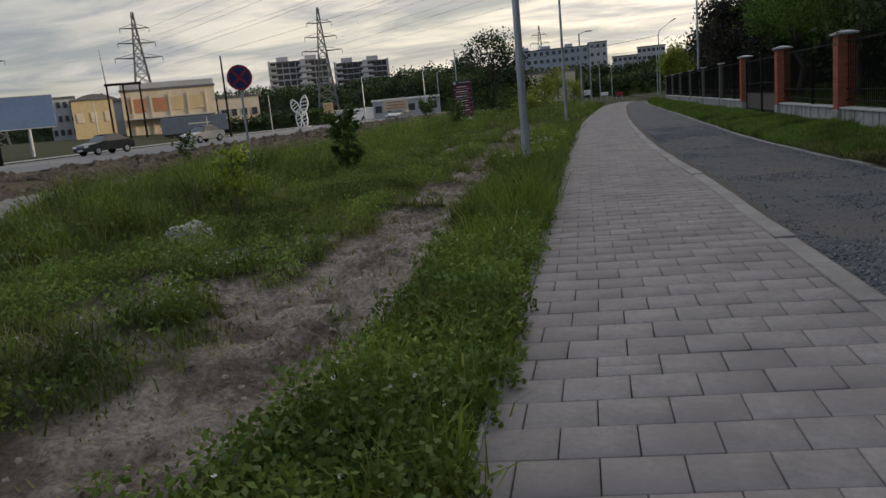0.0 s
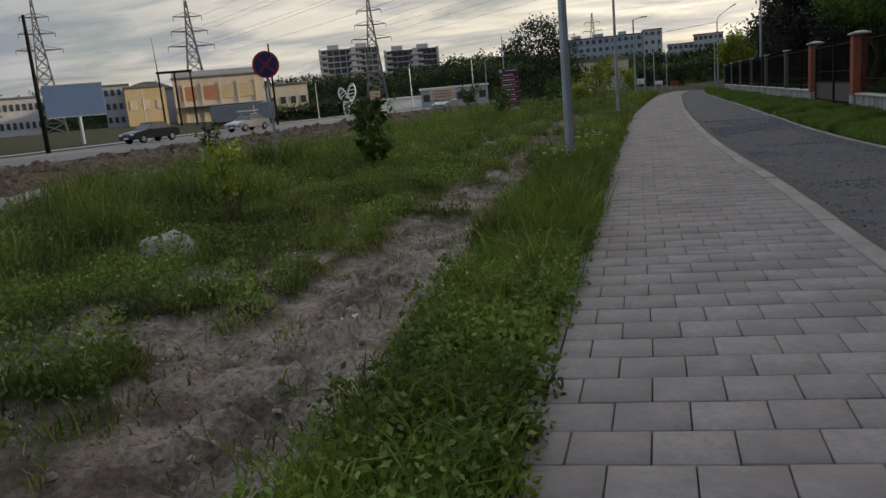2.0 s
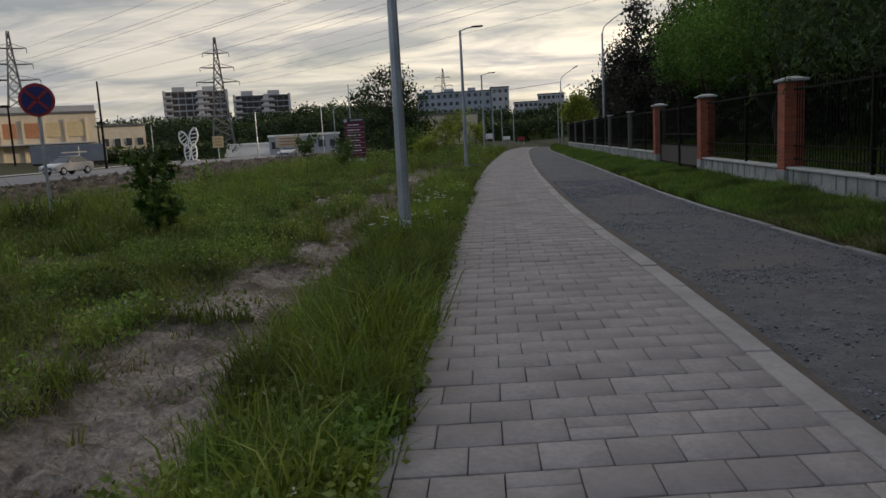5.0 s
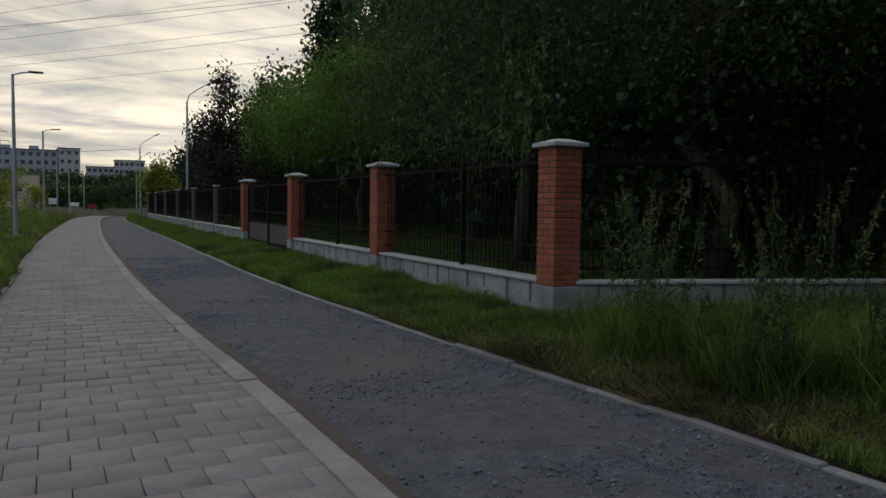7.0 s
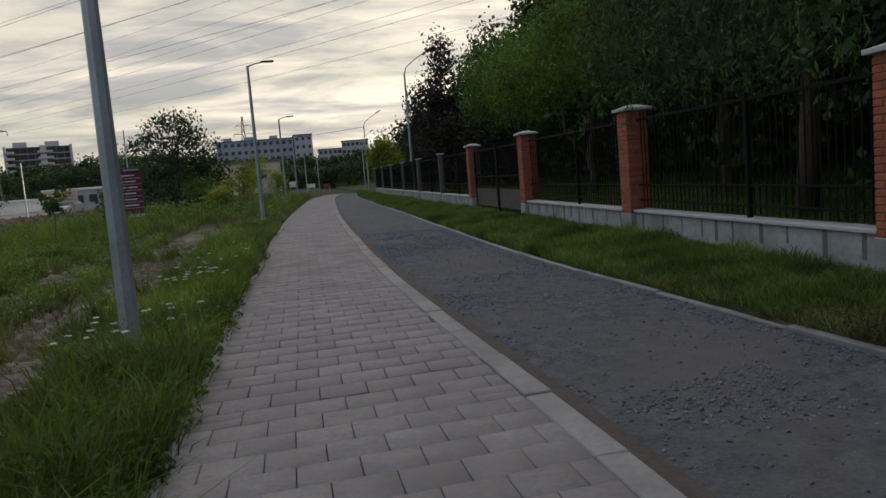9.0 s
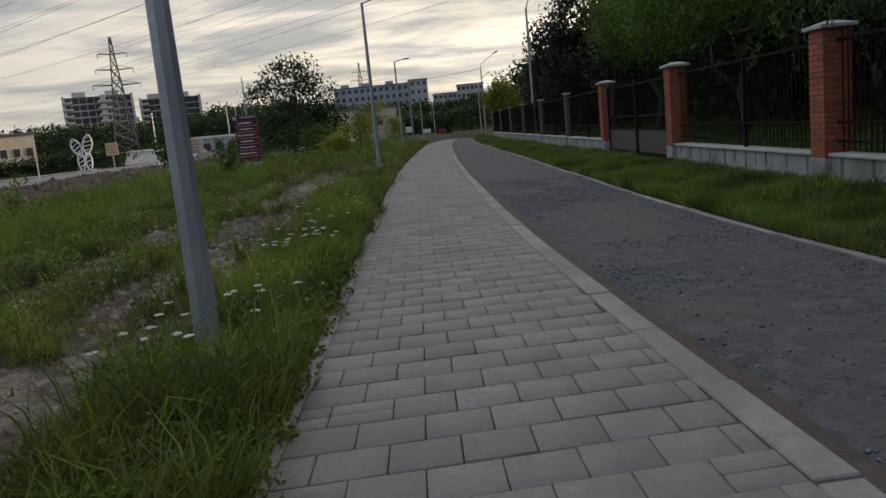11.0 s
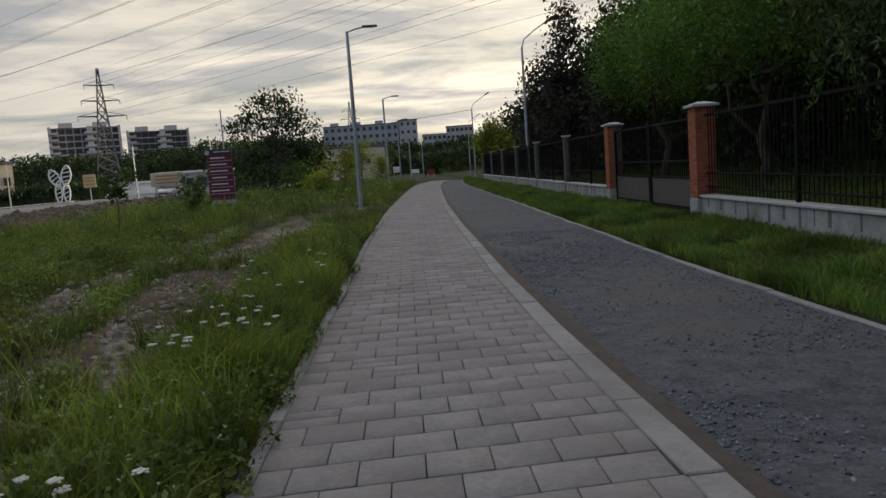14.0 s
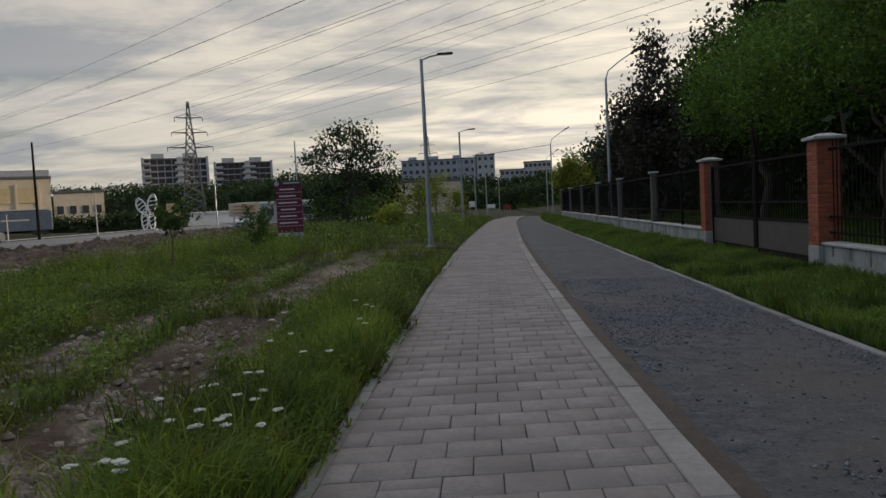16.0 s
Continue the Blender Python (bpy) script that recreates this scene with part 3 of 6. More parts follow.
def left_grass(name, n, x0, x1, y0, y1, h, w, seed, mat, label, keep=0.0, lean=0.5):
    rng = np.random.default_rng(seed)
    per = 16
    heart = scatter(rng, n // per, x0, x1, y0, y1)
    spread = (0.05 + 0.10 * rng.random(len(heart)) ** 2) * (1 + 0.08 * w / 0.003)
    p = np.repeat(heart, per, 0) + rng.normal(size=(len(heart) * per, 2)) * np.repeat(spread, per)[:, None]
    vigour = np.repeat(0.48 + 1.5 * rng.random(len(heart)) ** 3, per)
    n = len(p)
    x, y = p[:, 0], p[:, 1]
    edge = PATH_L(y)
    ragged = 0.34 * (fractal(x, y, 1.5, 111) - 0.46)
    ok = (x < edge - 0.03 + ragged) & (x > ROAD_N(y) + 0.2) & (np.repeat(rng.random(len(heart)), per) > bare_soil(x, y) * 0.95 - keep)
    ok &= rng.random(n) < 0.35 + 0.9 * smooth(0.3, 0.6, fractal(x, y, 0.8, 121))
    p, x, y, vigour = p[ok], x[ok], y[ok], vigour[ok]
    tall = 0.45 + 1.1 * smooth(0.3, 0.75, fractal(x, y, 0.45, 131)) * (0.5 + fractal(x, y, 2.2, 137))
    by_path = (1 + 0.30 * smooth(1.2, 0.25, edge[ok] - x)) * (0.62 + 0.38 * smooth(-7, -3, y))
    height = h * tall * vigour * by_path * rng.uniform(0.55, 1.35, len(p)) * (1 - 0.5 * np.clip(bare_soil(x, y), 0, 1))
    return blades(name, p, height, w, mat, rng, lean, None, label)


left_grass("grass", 115000, -5.0, 0.2, -11, 3, 0.16, 0.0050, 1, M_GRASS, "rough green grass and clover beside the pavement", 0.0, 0.7)
left_grass("grass", 80000, -1.7, 0.15, -10.5, 9, 0.18, 0.0055, 8, M_GRASS_LUSH, "lush tufted grass overhanging the pavement edge", 0.0, 0.8)
left_grass("grass", 82000, -6.0, 0.2, 3, 16, 0.16, 0.0065, 2, M_GRASS, "rough green grass beside the pavement", 0.0, 0.7)
left_grass("grass", 70000, -10.5, -5.2, -9, 5, 0.30, 0.0085, 3, M_GRASS, "long tangled grass beside the dusty road", 0.0, 0.8)
left_grass("grass", 70000, -12.5, -5.0, 3, 26, 0.24, 0.011, 4, M_GRASS_LUSH, "long grass beside the dusty road", 0.0, 0.7)
left_grass("grass", 60000, -14.0, 0.2, 16, 60, 0.24, 0.016, 5, M_GRASS, "rough grass running along the pavement", 0.0, 0.7)
left_grass("dry_grass", 34000, -5.0, -0.9, -11, 5, 0.13, 0.0034, 6, M_STRAW, "flattened straw-coloured dry grass", 0.35, 1.7)
left_grass("dry_grass", 6000, -12.0, -4.0, -8, 30, 0.36, 0.004, 7, M_STRAW, "thin dry grass stalks among green grass", 0.0, 0.3)


def tussocks(n, y0, y1, seed):
    """Thick tufts whose long blades lean out over the edge of the pavement."""
    rng = np.random.default_rng(seed)
    per = 170
    y = rng.uniform(y0, y1, n)
    x = PATH_L(y) - 0.06 - 0.55 * rng.random(n) ** 1.6
    wide = np.repeat(rng.uniform(0.05, 0.14, n), per)[:, None]
    p = np.repeat(np.column_stack([x, y]), per, 0) + rng.normal(size=(n * per, 2)) * wide
    tall = np.repeat(rng.uniform(0.2, 0.42, n), per) * rng.uniform(0.5, 1.2, n * per)
    ok = p[:, 0] < PATH_L(p[:, 1]) + 0.01
    return blades("grass", p[ok], tall[ok], 0.0045, M_GRASS_LUSH, rng, 0.95, None, "thick grass tussocks overhanging the pavement edge")


tussocks(70, -6, 10, 9)


def verge_grass(n, y0, y1, h, w, seed, name="verge_grass"):
    rng = np.random.default_rng(seed)
    y = rng.uniform(y0, y1, n)
    k = GRAVEL_R(y)
    x = k + 0.10 + rng.random(n) * (FENCE_X - 0.24 - k - 0.10)
    ok = rng.random(n) > worn_verge(x, y) * 0.5
    x, y = x[ok], y[ok]
    height = h * (0.25 + 1.5 * fractal(x, y, 1.6, 151) ** 1.6) * rng.uniform(0.5, 1.4, len(x)) * (1 - 0.5 * worn_verge(x, y))
    return blades("grass", np.column_stack([x, y]), height, w, M_GRASS_RIGHT, rng, 0.6, None, "dense green verge grass between kerb and fence")


def corner_grass(n, seed):
    """Long grass outside the fence corner, and flattened dry grass beside the kerb."""
    rng = np.random.default_rng(seed)
    p = scatter(rng, n, 5.2, 10.5, -7, 0.8)
    p = p[p[:, 1] < corner_y(p[:, 0]) - 0.2]
    blades("grass", p, rng.uniform(0.15, 0.5, len(p)) * (1 - 0.68 * smooth(-1.3, 0.2, p[:, 1])), 0.007, M_GRASS_RIGHT, rng, 0.8, None, "long dark grass outside the fence corner")
    y = rng.uniform(-7, 3.5, n)
    x = GRAVEL_R(y) + 0.08 + 1.5 * rng.random(n) ** 1.4
    ok = rng.random(n) < 0.25 + worn_verge(x, y)
    p = np.column_stack([x[ok], y[ok]])
    blades("dry_grass", p, rng.uniform(0.06, 0.22, len(p)), 0.005, M_THATCH, rng, 1.9, None, "flattened olive-brown grass beside the kerb")


corner_grass(16000, 15)
verge_grass(38000, -7, 5, 0.17, 0.005, 11)
verge_grass(45000, 5, 20, 0.18, 0.0075, 12)
verge_grass(40000, 20, 75, 0.18, 0.013, 13)


def back_grass(n, seed):
    rng = np.random.default_rng(seed)
    p = scatter(rng, n, 5.95, 17, -9, 42)
    return blades("grass", p, rng.uniform(0.12, 0.4, n), 0.012, M_GRASS_RIGHT, rng, 0.6, None, "green grass on the slope behind the fence")


back_grass(60000, 14)


def leafy_weeds(n, x0, x1, y0, y1, seed, mat, size, label, low=0.02, high=0.16):
    """Broad-leaved plants and clover as scattered leaves."""
    rng = np.random.default_rng(seed)
    p = scatter(rng, n, x0, x1, y0, y1)
    x, y = p[:, 0], p[:, 1]
    ok = (x < PATH_L(y) - 0.05) & (rng.random(n) > bare_soil(x, y) * 1.4) & (fractal(x, y, 1.9, 171) > 0.44) & (x > ROAD_N(y) + 0.3)
    p = p[ok]
    z = ground_z(p[:, 0], p[:, 1]) + rng.uniform(low, high, len(p)) * (0.4 + fractal(p[:, 0], p[:, 1], 1.2, 173))
    me = leaf_mesh("weeds", np.column_stack([p, z]), size, mat, rng, 1.7, -0.1)
    return tagged(new("weeds", me), label, "weeds", kind="stuff")


leafy_weeds(120000, -4.5, 0.1, -11, 4, 21, M_WEED, 0.038, "clover and broad-leaved weeds in the grass", 0.02, 0.26)
leafy_weeds(60000, -6.0, 0.1, 4, 16, 22, M_WEED, 0.05, "broad-leaved weeds in the grass", 0.03, 0.26)
leafy_weeds(50000, -13, -4.5, -11, 34, 23, M_WEED, 0.05, "tall weeds along the dusty road", 0.05, 0.42)
leafy_weeds(20000, -13, -0.8, 24, 62, 24, M_WEED, 0.10, "green scrub beside the pavement", 0.1, 0.6)

def weed_clumps(n, y0, y1, seed, mat, label):
    """Rounded clumps of clover and broad leaves with dark gaps between them."""
    rng = np.random.default_rng(seed)
    y = rng.uniform(y0, y1, n)
    x = PATH_L(y) - 0.02 - 1.5 * rng.random(n) ** 1.25
    ok = (rng.random(n) > bare_soil(x, y) * 1.6) & (fractal(x, y, 1.4, 175) > 0.40)
    x, y = x[ok], y[ok]
    per = 64
    r = np.repeat(rng.uniform(0.06, 0.17, len(x)), per)
    high = np.repeat(rng.uniform(0.7, 1.7, len(x)), per)
    d = rng.normal(size=(len(r), 3))
    d /= np.linalg.norm(d, axis=1, keepdims=True)
    d[:, 2] = np.abs(d[:, 2]) * high
    c = np.column_stack([np.repeat(x, per), np.repeat(y, per), np.repeat(ground_z(x, y), per)]) + d * (r * rng.uniform(0.75, 1.08, len(r)))[:, None]
    return tagged(new("weeds", leaf_mesh("weeds", c, 0.036, mat, rng, 1.6, -0.05)), label, "weeds", kind="stuff")


weed_clumps(1150, -11, -2.5, 25, M_WEED, "rounded clumps of clover along the pavement edge")
weed_clumps(750, -2.5, 9, 26, M_WEED, "low leafy clumps among the grass by the pavement")

# ---- flowers ----


def yarrow(seed):
    rng = np.random.default_rng(seed)
    root = thing("yarrow", (0, 0, 0), "white yarrow flower head on a thin green stem", "flower", "yarrow in the grass")
    bm = bmesh.new()
    h = rng.uniform(0.28, 0.42)
    tipx, tipy = rng.uniform(-0.05, 0.05, 2)
    rod(bm, (0, 0, 0), (tipx, tipy, h), 0.003, 0.002, 5)
    part("stem", bm, M_WEED, root)
    bm = bmesh.new()
    for _ in range(26):
        a, r = rng.uniform(0, 6.28), 0.025 * math.sqrt(rng.random())
        bmesh.ops.create_icosphere(bm, subdivisions=1, radius=0.0065, matrix=Matrix.Translation((tipx + r * math.cos(a), tipy + r * math.sin(a), h + 0.004 + rng.uniform(-0.004, 0.004))) @ Matrix.Diagonal((1.3, 1.3, 0.6, 1)))
    part("flower_head", bm, M_FLOWER, root)
    return root


def set_flowers():
    rng = np.random.default_rng(31)
    kinds = [yarrow(s) for s in (1, 2, 3)]
    spots = []
    while len(spots) < 50:
        y = rng.uniform(-5, 8.5)
        x = PATH_L(y) - 0.12 - 1.1 * rng.random() ** 1.3
        if bare_soil(np.array([x]), np.array([y]))[0] < 0.4 and fractal(np.array([x]), np.array([y]), 0.8, 181)[0] > 0.46:
            spots.append((x, y))
    for n, (x, y) in enumerate(spots):
        m = pose(x, y, float(ground_z(x, y)), 0, 0, rng.uniform(0, 360))
        if n < 3:
            kinds[n].matrix_basis = m
        else:
            copy_thing(kinds[n % 3], m)
    # small clover heads
    p = scatter(rng, 900, -3, 0.0, -11, 6)
    ok = (p[:, 0] < PATH_L(p[:, 1]) - 0.05) & (bare_soil(p[:, 0], p[:, 1]) < 0.5) & (fractal(p[:, 0], p[:, 1], 0.9, 191) > 0.5)
    p = p[ok]
    c = np.repeat(np.column_stack([p, ground_z(p[:, 0], p[:, 1]) + rng.uniform(0.10, 0.22, len(p))]), 7, 0) + rng.normal(size=(7 * len(p), 3)) * 0.005
    tagged(new("clover_heads", leaf_mesh("clover_heads", c, 0.014, M_FLOWER, rng, 1.3)), "small white clover heads in the grass", "flowers", kind="stuff")


set_flowers()

# ---- lamp posts ----


def street_lamp(at, height, arm, label):
    root = thing("street_lamp", at, label, "street lamp", "street lamps along the pavement")
    bm = bmesh.new()
    rod(bm, (0, 0, -0.1), (0, 0, height), 0.080, 0.045, 8)
    part("pole", bm, M_GALV, root)
    bm = bmesh.new()
    tube(bm, [(0, 0, height - 0.03), (arm * 0.5, 0, height + 0.06), (arm, 0, height + 0.10)], 0.026)
    part("arm", bm, M_GALV, root)
    bm = bmesh.new()
    box(bm, (arm + 0.18, 0, height + 0.115), (0.46, 0.16, 0.055), 0.018)
    head = part("lamp_head", bm, M_LAMPBLACK, root, "flat dark lamp head")
    part("lens", a_box((arm + 0.20, 0, height + 0.083), (0.30, 0.12, 0.014), 0.003), M_SLAB, head)
    bm = bmesh.new()
    box(bm, (0, 0, 0.02), (0.26, 0.26, 0.03), 0.005)
    part("base_plate", bm, M_GALV, root)
    return root


for x, y, h in ((-1.085, 0.975, 5.6), (-1.43, 22.9, 5.4), (-1.24, 43.6, 5.2), (-0.95, 65.0, 5.2), (-0.2, 88.0, 5.2), (1.5, 112.0, 5.2)):
    street_lamp((x, y, float(ground_z(x, y))), h + (0.06 if y > 20 else 0), 0.52, "slim galvanised steel street lamp standing in the grass" if y > 5 else "grey galvanised street lamp standing close to the pavement")


def bowed_lamp(at, height, reach, label):
    root = thing("street_lamp", at, label, "street lamp", "tall lamps behind the fence")
    bm = bmesh.new()
    rod(bm, (0, 0, -0.2), (0, 0, height), 0.09, 0.05, 8)
    part("pole", bm, M_GALV, root)
    bm = bmesh.new()
    tube(bm, [(0, 0, height - 0.05), (0.12, 0, height + 0.35), (reach * 0.5, 0, height + 0.75), (reach, 0, height + 1.15)], 0.03)
    part("arm", bm, M_GALV, root)
    part("lamp_head", a_box((reach + 0.2, 0, height + 1.27), (0.55, 0.2, 0.1), 0.03, Euler((0, -0.45, 0)).to_matrix()), M_LAMPBLACK, root)
    return root


for x, y, h, r in ((5.9, 36.4, 6.7, 1.3), (5.95, 70.5, 6.4, 1.3), (7.6, 100.0, 6.4, 1.3)):
    bowed_lamp((x, y, float(ground_z(x, y))), h, r, "tall lamp with a slanting arm rising behind the fence")

# ---- fence ----
PL_TOP = 0.40


def concrete_bits(root, y0, y1):
    bm = a_box((FENCE_X, (y0 + y1) / 2, PL_TOP / 2 - 0.12), (0.22, y1 - y0, PL_TOP + 0.24 - 0.04), 0.01)
    wall = part("plinth", bm, M_CONCRETE, root, "water-stained concrete plinth")
    part("coping", a_box((FENCE_X, (y0 + y1) / 2, PL_TOP), (0.30, y1 - y0, 0.045), 0.008), M_SLAB, wall)
    # dark streaks run down from the joints of the coping
    rng = random.Random(int(y0 * 100))
    y = y0 + 0.25
    while y < y1 - 0.2 and y < 27:
        drop = rng.uniform(0.16, PL_TOP - 0.03)
        part("drip_stain", a_box((FENCE_X - 0.1115, y, PL_TOP - 0.024 - drop / 2), (0.005, rng.uniform(0.025, 0.085), drop), 0.002), M_DRIP, wall)
        y += rng.uniform(0.3, 0.75)
    return wall


def railing(y0, y1, z0, near):
    """An iron panel between two posts: standard in the middle, rails and upright bars."""
    root = thing("iron_railing", (0, 0, 0), "dark iron railing panel on a concrete plinth", "fence", "fence panels")
    concrete_bits(root, y0, y1)
    top = 1.88
    mid = (y0 + y1) / 2 - 0.4
    for y in (mid,):
        part("standard", a_box((FENCE_X, y, (PL_TOP + top + 0.08) / 2), (0.06, 0.06, top + 0.08 - PL_TOP), 0.006), M_IRON, root)
    for z, s in ((top, 0.045), (PL_TOP + 0.42, 0.03), (PL_TOP + 0.17, 0.03)):
        part("rail", a_box((FENCE_X, (y0 + y1) / 2, z), (0.035, y1 - y0, s), 0.004), M_IRON, root)
    step = 0.125 if near else 0.16
    n = int((y1 - y0) / step)
    bars = []
    for i in range(1, n):
        y = y0 + i * (y1 - y0) / n
        if abs(y - mid) > 0.05:
            bars.append(y)
    bar = finish(rod(bmesh.new(), (0, 0, PL_TOP + 0.06), (0, 0, top + 0.13), 0.009, 0.009, 6), "bar", M_IRON)
    for y in bars:
        o = part("bar", bar, M_IRON, root)
        o.location = (FENCE_X, y, 0)
    return root


def gate(y0, y1):
    root = thing("gate", (FENCE_X, (y0 + y1) / 2, 0), "closed double iron gate with solid lower panels", "gate")
    half = (y1 - y0) / 2
    for s in (-1, 1):
        leaf_c = s * (half / 2 + 0.01)
        fr = part("gate_frame", a_box((0, s * (half - 0.03), 0.98), (0.05, 0.06, 1.86), 0.005), M_IRON, root)
        part("gate_frame", a_box((0, s * 0.055, 1.0), (0.07, 0.08, 1.95), 0.006), M_IRON, root)
        for z in (0.12, 0.72, 1.05, 1.86):
            part("rail", a_box((0, leaf_c, z), (0.035, half - 0.1, 0.045), 0.004), M_IRON, root)
        part("lower_panel", a_box((0.005, leaf_c, 0.42), (0.012, half - 0.12, 0.56)), M_PLATE, root, "dull grey sheet-metal panel")
        bar = finish(rod(bmesh.new(), (0, 0, 0.74), (0, 0, 1.98), 0.009, 0.009, 6), "bar", M_IRON)
        k = int(half / 0.13)
        for i in range(1, k):
            o = part("bar", bar, M_IRON, root)
            o.location = (0, s * (0.1 + i * (half - 0.15) / k), 0)
    return root


M_PLATE = surface("dull_sheet_metal", (0.065, 0.055, 0.05), (0.105, 0.09, 0.082), 3, 0.75, 0.2, stain=((0.09, 0.07, 0.06), 2))


def brick_mesh(sx, sy):
    return finish(a_box((0, 0, 0), (sx, sy, 0.062), 0.004), "brick", M_BRICK)


def brick_post(y, near):
    root = thing("brick_post", (FENCE_X, y, 0), "square red brick fence post with a grey cap", "fence post", "brick fence posts")
    w, base, top = 0.38, 0.36, 2.04
    part("footing", a_box((0, 0, base / 2 - 0.1), (w + 0.02, w + 0.02, base + 0.2), 0.008), M_CONCRETE, root, "pale concrete footing")
    part("core", a_box((0, 0, (base + top) / 2), (w - 0.02, w - 0.02, top - base)), M_MORTAR, root)
    rows = int((top - base) / 0.075)
    long_b, short_b = 0.245, 0.120
    if near:
        shapes = {s: brick_mesh(0.12, s) for s in (long_b, short_b)}
    bm = None if near else bmesh.new()
    for r in range(rows):
        z = base + 0.0375 + r * 0.075
        for turn in range(4):
            if near and turn == 0:
                continue
            first = long_b if (r + turn) % 2 == 0 else short_b
            u = -w / 2
            for s in ((first, short_b) if first == long_b else (short_b, long_b)):
                c = Vector((-(w / 2) + 0.06, u + s / 2 + 0.002, 0))
                u += s + 0.012
                rot = Matrix.Rotation(turn * math.pi / 2 + math.pi, 4, "Z")
                m = rot @ Matrix.Translation(c)
                m.translation.z = z
                if near:
                    o = part("brick", shapes[s], M_BRICK, root)
                    o.matrix_basis = m
                elif turn in (1, 2):
                    box(bm, m.translation, (0.12, s, 0.062) if turn % 2 == 0 else (s, 0.12, 0.062))
    if not near:
        o = part("bricks", bm, M_BRICK_FAR, root)
        o["kind"] = "stuff"
    bm = a_box((0, 0, top + 0.025), (w + 0.12, w + 0.12, 0.05), 0.006)
    made = bmesh.ops.create_cone(bm, cap_ends=True, segments=4, radius1=(w + 0.08) * 0.707, radius2=0.1, depth=0.05, matrix=Matrix.Translation((0, 0, top + 0.074)) @ Matrix.Rotation(math.pi / 4, 4, "Z"))
    part("cap", bm, M_SLAB, root, "pale concrete cap")
    return root


# far posts stand in shadow; that shade is put into their dark colour
M_POSTGREY = surface("shade_dark_post", (0.085, 0.076, 0.07), (0.14, 0.128, 0.12), 3, 0.9, 0.3)


def slim_post(y):
    root = thing("fence_post", (FENCE_X, y, 0), "slim fence post with a flat cap, coloured dark as in shade", "fence post", "far fence posts")
    part("shaft", a_box((0, 0, 0.95), (0.20, 0.20, 2.1), 0.01), M_POSTGREY, root)
    part("cap", a_box((0, 0, 2.03), (0.29, 0.29, 0.06), 0.01), M_SLAB, root)
    return root


for k, y in enumerate(POSTS_Y):
    brick_post(y, k < 3) if k < 4 else slim_post(y)
# at the first post the fence turns away from the path
CORNER = Matrix.Translation((FENCE_X, POSTS_Y[0], 0)) @ Matrix.Rotation(radians(73), 4, "Z") @ Matrix.Translation((-FENCE_X, -POSTS_Y[0], 0))
for a, b in ((-5.1, POSTS_Y[0] - 0.19), (-11.0, -5.1), (-16.9, -11.0)):
    railing(a, b, 0, a > -6).matrix_basis = CORNER
for k, (a, b) in enumerate(zip(POSTS_Y, POSTS_Y[1:])):
    if k == 2:
        gate(a + 0.2, b - 0.2)
    else:
        railing(a + 0.19, b - 0.19, 0, k < 2)

# ---- trees behind the fence ----


def gz(x, y):
    return float(ground_z(x, y))


def hanging_sprays(root, n, seed):
    """Long drooping willow twigs that hang over the fence, measured from the foot of the tree."""
    rng = np.random.default_rng(seed)
    x, y = rng.uniform(-2.9, 0.2, n), rng.uniform(-4.0, 4.2, n)
    z = rng.uniform(2.3, 7.2, n) + 0.4 * (x + 2.9)
    long = rng.uniform(0.7, 1.7, n)
    per = 44
    t = rng.random((n, per))
    sway = rng.normal(size=(n, 2)) * 0.16
    c = np.stack([x[:, None] + sway[:, :1] * t * 2, y[:, None] + sway[:, 1:] * t * 2, z[:, None] - long[:, None] * t ** 1.2], -1).reshape(-1, 3)
    c += rng.normal(size=c.shape) * 0.035
    part("hanging_sprays", leaf_mesh("hanging_sprays", c, 0.115, M_LEAF, rng, 4.6, 1.1), M_LEAF, root, "drooping twigs of narrow leaves")["kind"] = "stuff"


